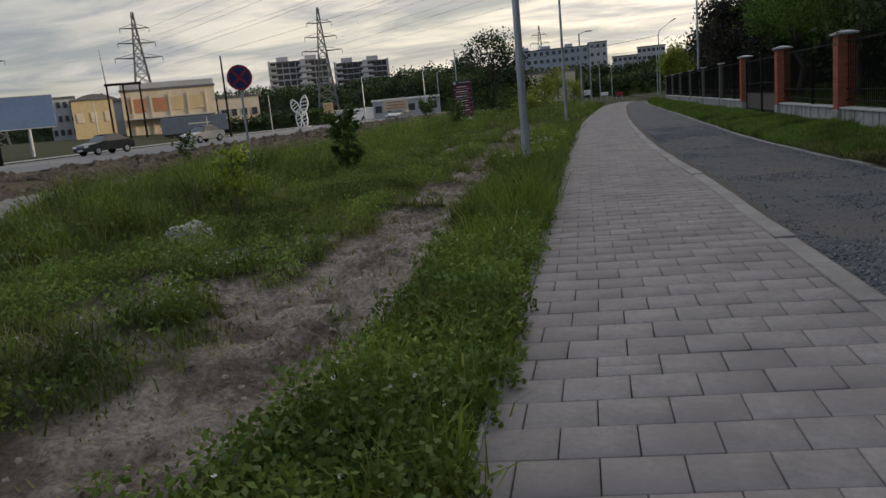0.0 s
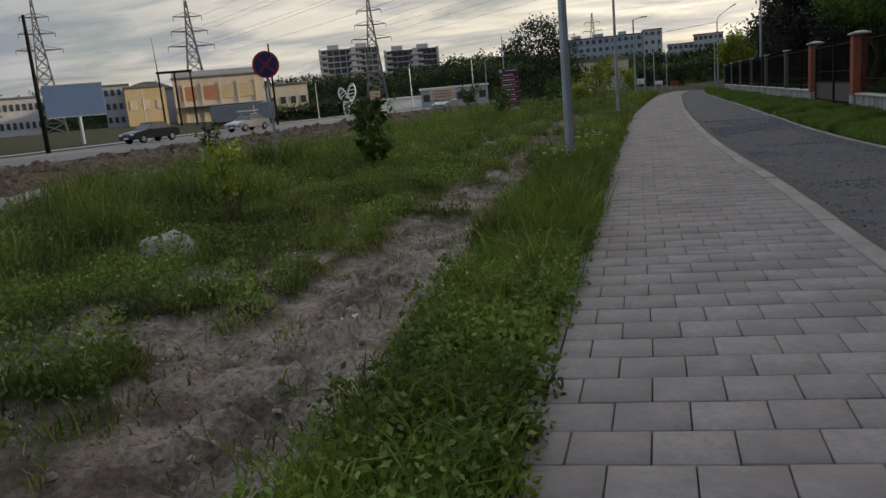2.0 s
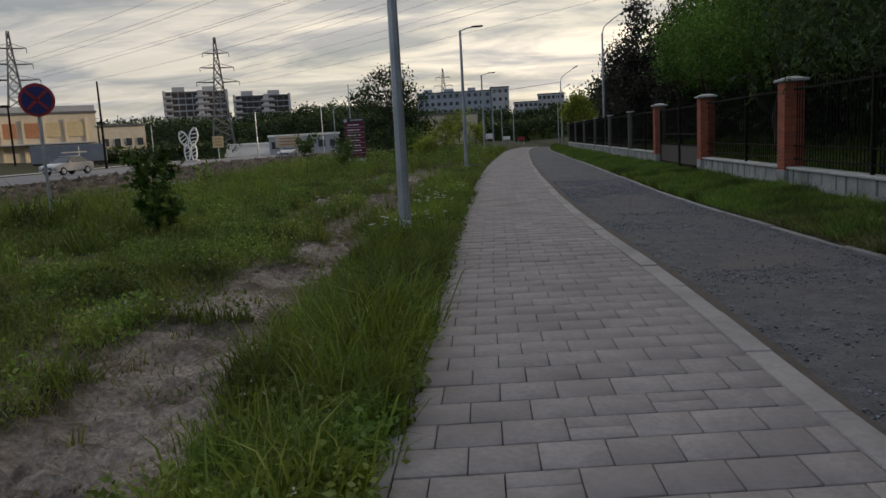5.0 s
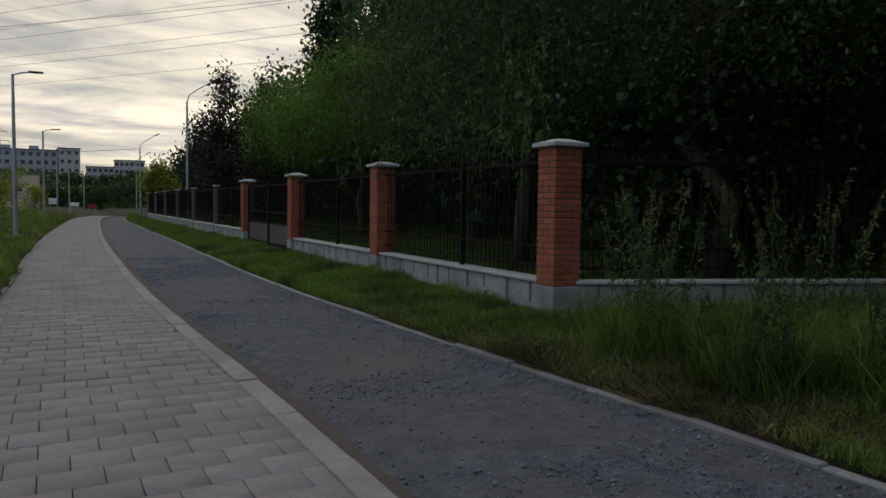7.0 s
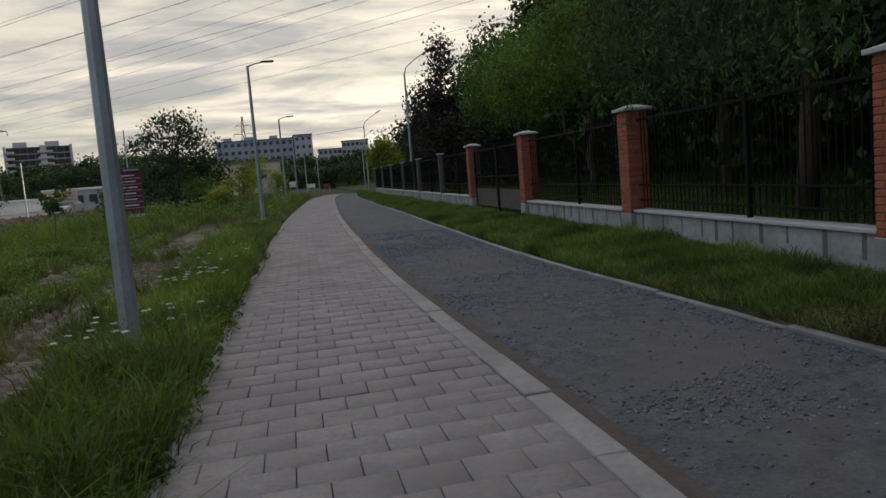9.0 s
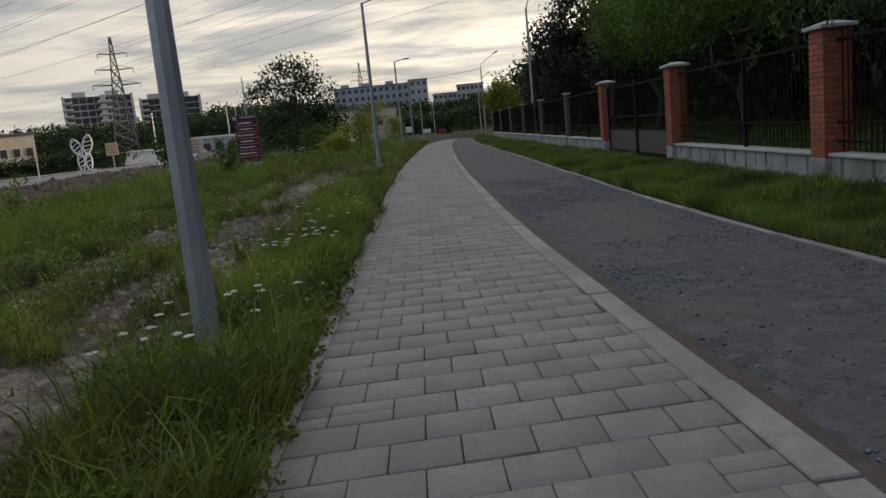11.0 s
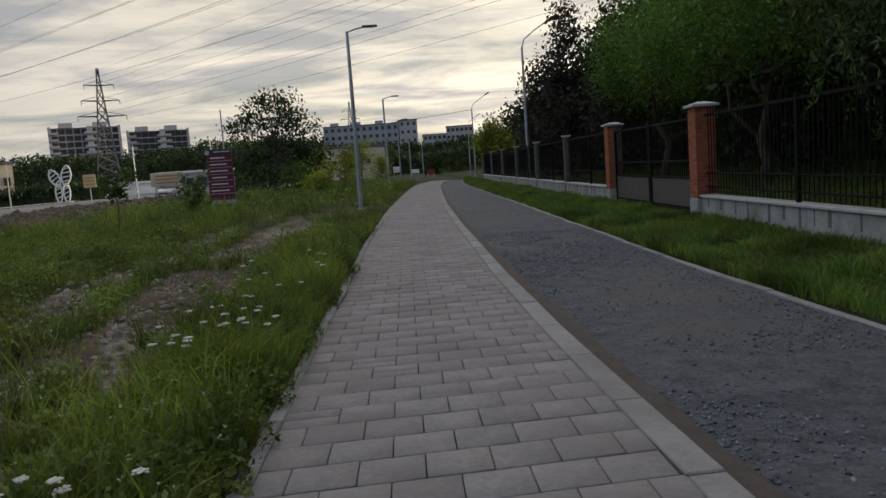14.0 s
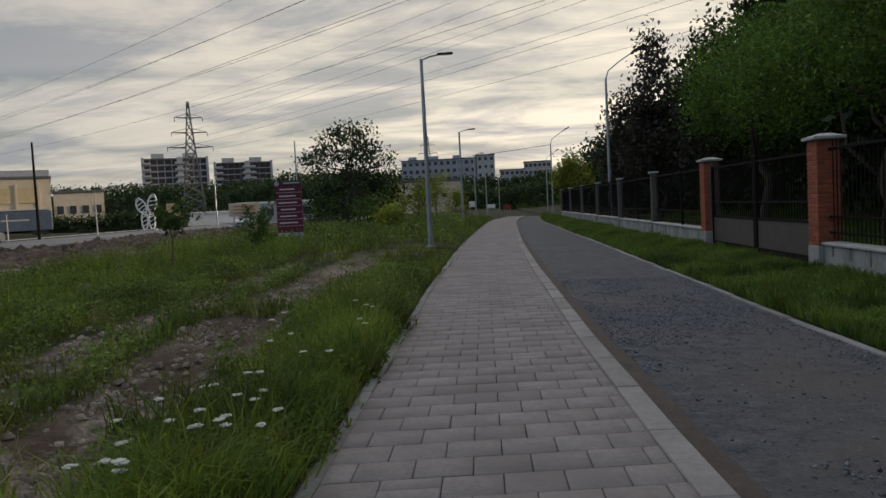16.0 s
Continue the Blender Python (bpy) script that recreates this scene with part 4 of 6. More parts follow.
def right_trees():
    B = tree
    willow = B("willow", (8.6, 6.5, gz(8.6, 6.5)), [(0, 0, 5.0, 2.6, 3.2, 2.6), (-1.4, -1.6, 3.6, 1.4, 1.8, 1.7), (-1.3, 2.0, 3.4, 1.4, 1.9, 1.5), (0.5, 0.5, 7.6, 2.4, 2.8, 2.2)], 26000, 0.15, M_LEAF_MID, "broad willow with drooping narrow green leaves behind the fence", 101, 0.2, 4.2, 0.7, 0.3)
    hanging_sprays(willow, 300, 119)
    B("tree", (11.4, 2.6, gz(11.4, 2.6)), [(0, 0, 7.0, 3.2, 3.2, 3.6), (-1.8, -1.0, 4.6, 2.0, 2.4, 2.0), (0, 0, 10.5, 2.8, 2.8, 2.6)], 30000, 0.115, M_LEAF_MID, "tall dark broad-leaved tree behind the fence", 102, 0.24)
    B("tree", (9.2, 2.0, gz(9.2, 2.0)), [(0, 0, 5.4, 2.6, 3.0, 2.6), (-0.9, 0.4, 3.9, 1.3, 1.6, 0.9), (0.4, 0, 8.6, 2.8, 3.0, 2.6)], 30000, 0.09, M_LEAF_MID, "dark tree whose low boughs hang over the fence", 103, 0.2)
    # the next two are added mostly out of view, to block light from behind
    B("tree", (8.8, -3.7, gz(8.8, -3.7)), [(0, 0, 5.6, 2.6, 3.0, 2.4), (-1.6, 0.8, 4.3, 1.3, 1.7, 1.0), (0.2, 0, 8.6, 2.8, 3.0, 2.4)], 26000, 0.10, M_LEAF_MID, "dark tree added outside the fence corner to shade it, with low boughs", 118, 0.2)
    B("tree", (11.0, -9.0, gz(11.0, -9.0)), [(0, 0, 6.4, 3.2, 3.4, 3.6), (0, 0, 10.0, 2.8, 3.0, 2.6)], 20000, 0.14, M_LEAF_DARK, "tall dark tree added out of view to shade the fence corner", 104, 0.24)
    B("tree", (10.8, 12.5, gz(10.8, 12.5)), [(0, 0, 6.0, 3.0, 3.2, 3.0), (-1.6, 0, 4.0, 1.8, 2.4, 1.6), (0, 0, 9.2, 2.6, 2.8, 2.4)], 22000, 0.17, M_LEAF_MID, "dark broad-leaved tree behind the gate", 105, 0.22)
    B("tree", (9.6, 19.0, gz(9.6, 19)), [(0, 0, 4.9, 2.4, 2.6, 1.9), (-0.8, 2.6, 4.5, 1.9, 2.0, 1.5), (-0.6, -2.2, 4.6, 1.8, 1.8, 1.4)], 26000, 0.13, M_LEAF_BRIGHT, "rounded bright green tree behind the fence", 106, 0.18, 2.6)
    B("tree", (9.0, 25.5, gz(9, 25.5)), [(0, 0, 4.7, 2.3, 2.6, 1.8), (0.4, 2.4, 4.4, 2.0, 2.0, 1.5)], 18000, 0.14, M_LEAF_BRIGHT, "rounded bright green tree behind the fence", 107, 0.18, 2.6)
    B("tree", (7.4, 33.5, gz(7.4, 33.5)), [(0, 0, 3.2, 1.2, 1.3, 1.6), (0.1, 0, 5.3, 1.0, 1.0, 1.6), (0, 0, 7.0, 0.55, 0.55, 1.2)], 5200, 0.20, M_LEAF_PURPLE, "slender dark tree with sparse purple-brown leaves", 108, 0.12, 1.8, 0.0, 0.3, 16)
    B("tree", (9.0, 31.0, gz(9, 31)), [(0, 0, 3.4, 1.4, 1.4, 1.8), (0, 0.2, 5.4, 1.1, 1.1, 1.8), (0.1, 0, 7.1, 0.5, 0.5, 1.1)], 5200, 0.20, M_LEAF_PURPLE, "slender dark tree with sparse purple-brown leaves", 109, 0.12, 1.8, 0.0, 0.3, 16)
    B("tree", (7.3, 39.5, gz(7.3, 39.5)), [(0, 0, 3.0, 1.3, 1.4, 1.8), (0, 0, 5.0, 0.9, 0.9, 1.5)], 4200, 0.22, M_LEAF_PURPLE, "slender dark tree with sparse purple-brown leaves", 110, 0.12, 1.8, 0.0, 0.3, 12)
    B("poplar", (19.2, 52.0, gz(19.2, 52)), [(0, 0, 7, 2.6, 2.6, 5), (0, 0, 13, 2.2, 2.2, 4.6), (0.6, 0, 17, 1.3, 1.3, 2.6)], 14000, 0.36, M_LEAF_DARK, "tall poplar with an open leafy crown", 111, 0.3, 1.6, 0.0, 0.45)
    B("poplar", (22.0, 44.0, gz(22, 44)), [(0, 0, 7, 3, 3, 5), (0, 0, 13, 2.6, 2.6, 4.6), (0, 0, 17, 1.6, 1.6, 3)], 14000, 0.36, M_LEAF_DARK, "tall poplar with an open leafy crown", 112, 0.3, 1.6, 0.0, 0.45)
    B("tree", (6.9, 62.0, gz(6.9, 62)), [(0, 0, 2.9, 1.4, 1.5, 1.3), (-0.3, 0, 4.0, 0.8, 0.8, 0.8)], 3600, 0.24, M_LEAF_YELLOW, "small yellow-green tree above the far fence", 113, 0.1, 1.8)
    rng = np.random.default_rng(120)
    rows = [(13.5, -6, 11), (13, 4, 12.5), (14.5, 9, 12), (14, 17, 11), (13.5, 24, 10), (15, 31, 10.5), (13, 38, 9), (18, 0, 13), (19, 14, 13), (19, 25, 12), (17.5, -12, 12), (12.5, 45, 8), (11.5, 52, 6.5), (11.5, 70, 7), (13, 84, 7)]
    for k, (x, y, h) in enumerate(rows):
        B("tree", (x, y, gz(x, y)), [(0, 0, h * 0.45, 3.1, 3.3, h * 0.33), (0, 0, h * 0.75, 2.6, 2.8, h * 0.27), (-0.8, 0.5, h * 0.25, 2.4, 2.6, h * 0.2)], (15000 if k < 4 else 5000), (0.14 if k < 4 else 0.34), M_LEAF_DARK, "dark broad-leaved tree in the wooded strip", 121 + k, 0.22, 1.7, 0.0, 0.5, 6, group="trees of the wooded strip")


right_trees()


def tall_weeds(at, n, h, seed, label):
    """A clump of tall seeding weeds with arching leaves."""
    rng = np.random.default_rng(seed)
    root = thing("tall_weeds", at, label, "weeds", "tall weeds by the fence")
    bm, cs, heads = bmesh.new(), [], []
    for _ in range(n):
        a, r = rng.uniform(0, 6.28), 0.35 * math.sqrt(rng.random())
        p = Vector((r * math.cos(a), r * math.sin(a), 0))
        lean = Vector((rng.normal() * 0.18, rng.normal() * 0.18, 0))
        hh = h * rng.uniform(0.55, 1.05)
        q = p + lean * hh + Vector((0, 0, hh))
        rod(bm, p, q, 0.005, 0.002, 5)
        for k in range(46):
            t = rng.uniform(0.1, 1.0)
            cs.append(p.lerp(q, t) + Vector(rng.normal(size=3)) * 0.055 * (1.25 - t))
        for k in range(26):
            t = rng.uniform(0.8, 1.03)
            heads.append(p.lerp(q, t) + Vector(rng.normal(size=3)) * 0.012)
    part("stems", bm, M_WEED_DULL, root)["kind"] = "stuff"
    part("leaves", leaf_mesh("leaves", np.array(cs), 0.062, M_WEED_DULL, rng, 3.6, 0.2), M_WEED_DULL, root)
    part("seed_heads", leaf_mesh("seed_heads", np.array(heads), 0.03, M_THATCH, rng, 1.6), M_THATCH, root, "dull seed heads")
    m = 900
    ang, rad = rng.uniform(0, 6.28, m), 0.55 * np.sqrt(rng.random(m))
    xy = np.column_stack([rad * np.cos(ang), rad * np.sin(ang)])
    g = blades("arching_blades", xy, rng.uniform(0.25, 0.75, m), 0.006, M_GRASS_RIGHT, rng, 0.9, np.zeros(m))
    g.parent = root
    for key in ("category", "label"):
        if key in g:
            del g[key]
    return root


for x, y, n, h, s in ((5.1, -1.45, 26, 1.5, 201), (6.1, -2.2, 24, 1.5, 202), (5.0, -2.85, 14, 0.8, 203), (5.5, -3.6, 18, 1.1, 204), (4.95, -4.8, 20, 1.0, 205)):
    tall_weeds((x, y, gz(x, y)), n, h, s, "tall seeding weeds with arching grass against the fence")

# ---- saplings, bushes, stones, stakes on the waste ground ----


def sapling(at, h, n, size, leaf, seed, label, r=0.2, stakes=False, low=0.45):
    rng = np.random.default_rng(seed)
    root = thing("sapling", at, label, "sapling", "young planted trees")
    bm = bmesh.new()
    limb(bm, (0, 0, -0.05), (0.03, 0.02, h * 0.95), 0.012 + 0.006 * h, 0.004, rng, 5, 0.06)
    part("stem", bm, M_BARK, root)
    cs = []
    for k in range(14):
        t = low + (0.98 - low) * (k + rng.random()) / 14
        a = 2.4 * k + rng.uniform(-0.4, 0.4)
        p = Vector((0.03 * t, 0.02 * t, h * 0.95 * t))
        q = p + Vector((math.cos(a), math.sin(a), 0.8)) * r * rng.uniform(0.5, 1.2)
        part("twig", rod(bmesh.new(), p, q, 0.006, 0.002, 5), M_BARK, root)
        for _ in range(n // 14):
            cs.append(p.lerp(q, rng.uniform(0.3, 1.15)) + Vector(rng.normal(size=3)) * r * 0.16)
    part("leaves", leaf_mesh("leaves", np.array(cs), size, leaf, rng, 1.9), leaf, root)
    return root


sapling((-4.0, -4.4, gz(-4.0, -4.4)), 1.0, 230, 0.08, M_LEAF_YELLOW, 211, "young sapling with yellow-green leaves on sandy soil", 0.2, low=0.45)
sapling((-10.3, 5.3, gz(-10.3, 5.3)), 1.0, 170, 0.11, M_LEAF, 212, "young sapling with broad green leaves", 0.24)
sapling((-6.35, 16.2, gz(-6.35, 16.2)), 1.4, 500, 0.10, M_LEAF, 213, "small planted tree with a thin bare stem", 0.34, low=0.6)
sapling((-4.75, 1.75, gz(-4.75, 1.75)), 1.25, 800, 0.12, M_LEAF, 214, "dark green bushy young tree on the waste ground", 0.36, low=0.12)
sapling((-6.35, 22.1, gz(-6.35, 22.1)), 1.15, 800, 0.11, M_LEAF, 215, "low green bush in the long grass", 0.42, low=0.1)
sapling((-8.2, 12.0, gz(-8.2, 12.0)), 0.7, 300, 0.09, M_WEED, 216, "low weedy bush in the long grass", 0.35, low=0.1)


def rock(at, s, seed, label):
    rng = np.random.default_rng(seed)
    bm = bmesh.new()
    bmesh.ops.create_icosphere(bm, subdivisions=3, radius=1.0)
    for v in bm.verts:
        k = 1 + 0.35 * (noise.noise(v.co * 1.3 + Vector((seed, 0, 0)))) + 0.12 * noise.noise(v.co * 4 + Vector((0, seed, 0)))
        v.co = Vector((v.co.x * s[0], v.co.y * s[1], v.co.z * s[2])) * k
    ob = new("rock", finish(bm, "rock", M_ROCK))
    ob.matrix_basis = pose(at[0], at[1], at[2] + s[2] * 0.2, 0, 8, rng.uniform(0, 360))
    return tagged(ob, label, "rock", "pale rocks")


rock((-4.2, -5.1, gz(-4.2, -5.1) - 0.02), (0.28, 0.18, 0.21), 3, "pale pointed limestone rock half sunk in grass")
rock((-6.6, -4.4, gz(-6.6, -4.4)), (0.42, 0.3, 0.15), 5, "pale flat rock half hidden in grass")
rock((-5.9, -5.9, gz(-5.9, -5.9)), (0.16, 0.12, 0.09), 7, "small pale rock in the grass")


def dropped_tube():
    root = thing("cardboard_tube", (-1.62, -6.9, gz(-1.62, -6.9) + 0.035), "crumpled whitish tube dropped on the tyre track", "litter", turn=35)
    part("tube", rod(bmesh.new(), (-0.07, 0, 0), (0.06, 0, 0.012), 0.024, 0.021, 10), M_FLOWER, root)
    part("end_cap", rod(bmesh.new(), (-0.11, 0, -0.004), (-0.07, 0, 0), 0.018, 0.024, 10), M_ROCK, root, "brownish stub end")


dropped_tube()


def stake(at, h, label):
    root = thing("wooden_stake", at, label, "stake", "survey stakes")
    part("shaft", rod(bmesh.new(), (0, 0, -0.1), (0.03, 0, h), 0.022, 0.016, 6), M_BARK, root)
    part("tape", a_box((0.028, 0, h - 0.08), (0.05, 0.05, 0.04), 0.004), M_TAPE, root)
    return root


M_TAPE = surface("faded_red_tape", (0.25, 0.09, 0.07), (0.34, 0.14, 0.10), 20, 0.7, 0)
stake((-8.8, -3.0, gz(-8.8, -3.0)), 0.72, "short weathered stake at the road edge")
stake((-10.9, 6.2, gz(-10.9, 6.2)), 0.7, "short weathered stake at the road edge")

# ---- power lines ----
M_STEEL = surface("grey_lattice_steel", (0.10, 0.10, 0.105), (0.17, 0.17, 0.175), 2, 0.6, 0.1, metal=0.4)
M_WIRE = surface("weathered_cable", (0.10, 0.10, 0.11), (0.15, 0.15, 0.16), 1, 0.6, 0)


def pylon(at, h, turn, label, s=1.0):
    root = thing("pylon", at, label, "pylon", "power line pylons", turn=turn)
    bm = bmesh.new()
    n = 12

    def half(t):
        return s * (2.1 * (1 - t) ** 1.25 + 0.18 + 0.35 * (1 - t))

    lev = [i / n for i in range(n + 1)]
    cs = ((-1, -1), (1, -1), (1, 1), (-1, 1))
    for a, b in zip(lev, lev[1:]):
        ra, rb = half(a), half(b)
        for k in range(4):
            p, q = cs[k], cs[(k + 1) % 4]
            A, B = Vector((p[0] * ra, p[1] * ra, a * h)), Vector((p[0] * rb, p[1] * rb, b * h))
            C, D = Vector((q[0] * ra, q[1] * ra, a * h)), Vector((q[0] * rb, q[1] * rb, b * h))
            rod(bm, A, B, 0.15 * s, 0.15 * s, 4)
            rod(bm, A, D, 0.085 * s, 0.085 * s, 4)
            rod(bm, C, B, 0.085 * s, 0.085 * s, 4)
            rod(bm, B, D, 0.05 * s, 0.05 * s, 4)
    part("lattice_body", bm, M_STEEL, root)
    for t, reach in ((0.63, 4.6), (0.75, 3.6), (0.87, 2.8)):
        r = half(t)
        bm = bmesh.new()
        for side in (-1, 1):
            tip = Vector((side * reach * s, 0, t * h + 0.1))
            for yy in (-r, r):
                rod(bm, (side * r, yy, t * h), tip, 0.10 * s, 0.08 * s, 4)
            rod(bm, (side * r, 0, t * h + 0.9 * s), tip, 0.05 * s, 0.05 * s, 4)
            rod(bm, tip, tip - Vector((0, 0, 0.9 * s)), 0.07 * s, 0.07 * s, 5)
        part("cross_arm", bm, M_STEEL, root)
    return root


PYLONS = [((-62.6, 158.5, 0), 26.0, 24), ((-92.0, 131.2, 0.6), 24.4, 38), ((-127.7, 128.8, 0.8), 28.6, 45)]
for at, h, turn in PYLONS:
    pylon((at[0], at[1], gz(at[0], at[1]) - 0.3), h, turn, "tall steel lattice pylon with three pairs of cross arms")
pylon((-25.7, 324.9, 2.0), 29, 5, "distant steel lattice pylon above the roofs", 1.1)


def wire(p, q, sag, r=0.022, label="thin overhead power line"):
    p, q = Vector(p), Vector(q)
    bm = bmesh.new()
    n = 20
    pts = [p.lerp(q, i / n) - Vector((0, 0, sag * 4 * (i / n) * (1 - i / n))) for i in range(n + 1)]
    tube(bm, pts, r, 4)
    return tagged(new("power_line", finish(bm, "power_line", M_WIRE)), label, "cable", "overhead power lines")


def string_lines():
    for (at, h, turn), (ex, ey), rise in ((PYLONS[0], (96, -24), 1.0), (PYLONS[1], (62, 2), 0.0)):
        c, s = math.cos(radians(turn)), math.sin(radians(turn))
        for t, reach in ((0.63, 4.6), (0.75, 3.6), (0.87, 2.8)):
            for side in (-1, 1):
                dx, dy = side * reach * c, side * reach * s
                wire((at[0] + dx, at[1] + dy, t * h - 0.6), (ex + dx, ey + dy, t * 26 + 3 + rise), 2.2, 0.017)
    wire((-62.6, 158.5, 25.7), (96, -24, 27.5), 1.8, 0.016)
    # a lower service line across the path
    wire((-24.0, 92.0, 5.9 + gz(-24, 92)), (5.95, 70.5, 6.3 + gz(5.95, 70.5)), 0.4, 0.02)
    wire((-127, 128, 9), (-39.1, 31.0, 9.0), 1.6, 0.02)


string_lines()


def pole(at, h, r, mat, label, lean=(0, 0), category="pole", arm=0.0):
    root = thing("utility_pole", at, label, category, "poles along the far road")
    part("shaft", rod(bmesh.new(), (0, 0, -0.2), (lean[0], lean[1], h), r, r * 0.6, 8), mat, root)
    if arm:
        bm = bmesh.new()
        tube(bm, [(lean[0], lean[1], h - 0.05), (lean[0] + arm * 0.5, lean[1], h + 0.2), (lean[0] + arm, lean[1], h + 0.25)], r * 0.4, 5)
        part("arm", bm, mat, root)
    return root


for x, y, h, r, mat, arm in ((-39.1, 31.0, 9.1, 0.16, M_IRON, 0), (-41.9, 69.0, 9.2, 0.15, M_IRON, 0), (-41.2, 28.9, 3.3, 0.06, M_GALV, 0.6), (-44.3, 48.7, 4.6, 0.07, M_SLAB, 0), (-43.6, 67.0, 2.6, 0.07, M_SLAB, 0), (-39.3, 74.7, 4.6, 0.08, M_SLAB, 0),
                             (-30.0, 83.0, 6.0, 0.09, M_GALV, 0.8), (-24.0, 92.0, 6.0, 0.09, M_GALV, 0.8), (-15.6, 62.0, 4.6, 0.07, M_GALV, 0.6), (-9.2, 38.0, 4.7, 0.05, M_GALV, 0.0)):
    pole((x, y, gz(x, y)), h, r, mat, "dark timber pole beside the far road" if mat is M_IRON else "thin pale metal pole beside the road", arm=arm)

# ---- road furniture ----
M_BLUE = surface("faded_blue_sign", (0.012, 0.018, 0.09), (0.02, 0.03, 0.14), 6, 0.5, 0)
M_RED = surface("sign_red", (0.22, 0.02, 0.03), (0.30, 0.03, 0.04), 6, 0.5, 0)
M_MAROON = surface("maroon_panel", (0.10, 0.012, 0.035), (0.16, 0.02, 0.055), 3, 0.5, 0)
M_GREYBLUE = surface("blank_hoarding", (0.085, 0.135, 0.25), (0.11, 0.17, 0.30), 0.6, 0.6, 0)
M_CREAM = surface("cream_render", (0.50, 0.43, 0.32), (0.66, 0.58, 0.45), 0.25, 0.85, 0.1, stain=((0.47, 0.38, 0.26), 0.12))
M_YELLOW = surface("ochre_panel", (0.45, 0.35, 0.19), (0.57, 0.46, 0.27), 0.4, 0.8, 0.1)
M_RUST = surface("faded_red_panel", (0.34, 0.14, 0.07), (0.45, 0.22, 0.12), 0.7, 0.8, 0.1)
M_GREYWALL = surface("grey_render", (0.30, 0.31, 0.33), (0.42, 0.43, 0.44), 0.3, 0.9, 0.1)
M_DARKGLASS = surface("dark_window", (0.03, 0.033, 0.04), (0.06, 0.065, 0.075), 0.3, 0.2, 0, spec=0.6)
M_ROOF = surface("dark_roofing", (0.09, 0.09, 0.095), (0.15, 0.15, 0.155), 0.5, 0.8, 0.1)
M_BALCONY = surface("brown_balcony_front", (0.030, 0.027, 0.027), (0.065, 0.056, 0.052), 0.5, 0.8, 0)
M_APT = surface("pale_apartment_wall", (0.36, 0.36, 0.38), (0.46, 0.46, 0.47), 0.15, 0.9, 0)
M_APT_BLUE = surface("blue_grey_panel_wall", (0.27, 0.30, 0.35), (0.36, 0.39, 0.44), 0.15, 0.9, 0)


def no_stopping_sign():
    x, y = -8.5, 5.3
    g = gz(x, y)
    root = thing("road_sign", (x, y, g), "round blue no-stopping sign with red cross and rim", "road sign", turn=29)
    z = 2.45 - g
    part("post", rod(bmesh.new(), (0, 0.05, -0.1), (0, 0.05, z + 0.32), 0.03, 0.03, 8), M_GALV, root)

    def disc(r, t, off):
        bm = bmesh.new()
        bmesh.ops.create_cone(bm, cap_ends=True, segments=36, radius1=r, radius2=r, depth=t, matrix=Matrix.Translation((0, off, z)) @ Matrix.Rotation(math.pi / 2, 4, "X"))
        return bm

    part("rim", disc(0.31, 0.02, 0), M_RED, root, "dull red rim")
    part("face", disc(0.255, 0.012, -0.012), M_BLUE, root, "dark blue face")
    for a in (45, -45):
        part("cross_bar", a_box((0, -0.022, z), (0.48, 0.006, 0.055), 0, Euler((0, radians(a), 0)).to_matrix()), M_RED, root)
    return root


no_stopping_sign()


def totem():
    x, y = -7.15, 28.75
    g = gz(x, y)
    root = thing("totem_sign", (x, y, g), "maroon roadside totem sign with pale lettering bars", "sign", turn=8)
    part("panel", a_box((0, 0, 1.28), (0.95, 0.14, 1.75), 0.012), M_MAROON, root)
    part("header", a_box((-0.06, -0.002, 2.26), (1.12, 0.16, 0.20), 0.012), M_LAMPBLACK, root, "dark header board")
    bm = bmesh.new()
    bmesh.ops.create_cone(bm, cap_ends=True, segments=20, radius1=0.085, radius2=0.085, depth=0.02, matrix=Matrix.Translation((-0.42, -0.092, 2.24)) @ Matrix.Rotation(math.pi / 2, 4, "X"))
    part("round_mark", bm, M_SLAB, root)
    part("lettering_bar", a_box((0.12, -0.09, 2.26), (0.6, 0.012, 0.05)), M_SLAB, root)
    for k in range(6):
        z = 2.0 - 0.25 * k
        part("divider", a_box((0, -0.078, z - 0.09), (0.92, 0.012, 0.02)), M_SLAB, root)
        part("lettering_bar", a_box((-0.05, -0.078, z + 0.03), (0.55 + 0.2 * ((k * 7) % 3) / 3, 0.012, 0.045)), M_WHITE, root)
    for s in (-1, 1):
        part("leg", a_box((s * 0.38, 0, 0.2), (0.09, 0.1, 0.6), 0.006), M_GALV, root)
    part("foot_panel", a_box((0, -0.004, 0.35), (0.93, 0.12, 0.16), 0.006), M_SLAB, root)
    return root


totem()


def along(p, q):
    """The turn, in degrees, of a front from p to q."""
    return math.degrees(math.atan2(q[1] - p[1], q[0] - p[0]))


def billboard():
    p, q = (-53.8, 47.3), (-49.9, 50.6)
    c = ((p[0] + q[0]) / 2, (p[1] + q[1]) / 2)
    g = gz(*c)
    w = math.dist(p, q)
    root = thing("billboard", (c[0], c[1], g), "blank blue-grey billboard on a single post", "billboard", turn=along(p, q))
    part("board", a_box((0, 0, 4.25 - g), (w, 0.25, 3.0), 0.03), M_GREYBLUE, root)
    for s in (-1, 1):
        part("edge_strip", a_box((0, -0.13, 4.25 - g + s * 1.47), (w, 0.05, 0.07)), M_GREYWALL, root)
    part("post", rod(bmesh.new(), (0.2, 0.05, -0.2), (0.2, 0.05, 3.0 - g), 0.16, 0.16, 10), M_GALV, root)
    return root


billboard()


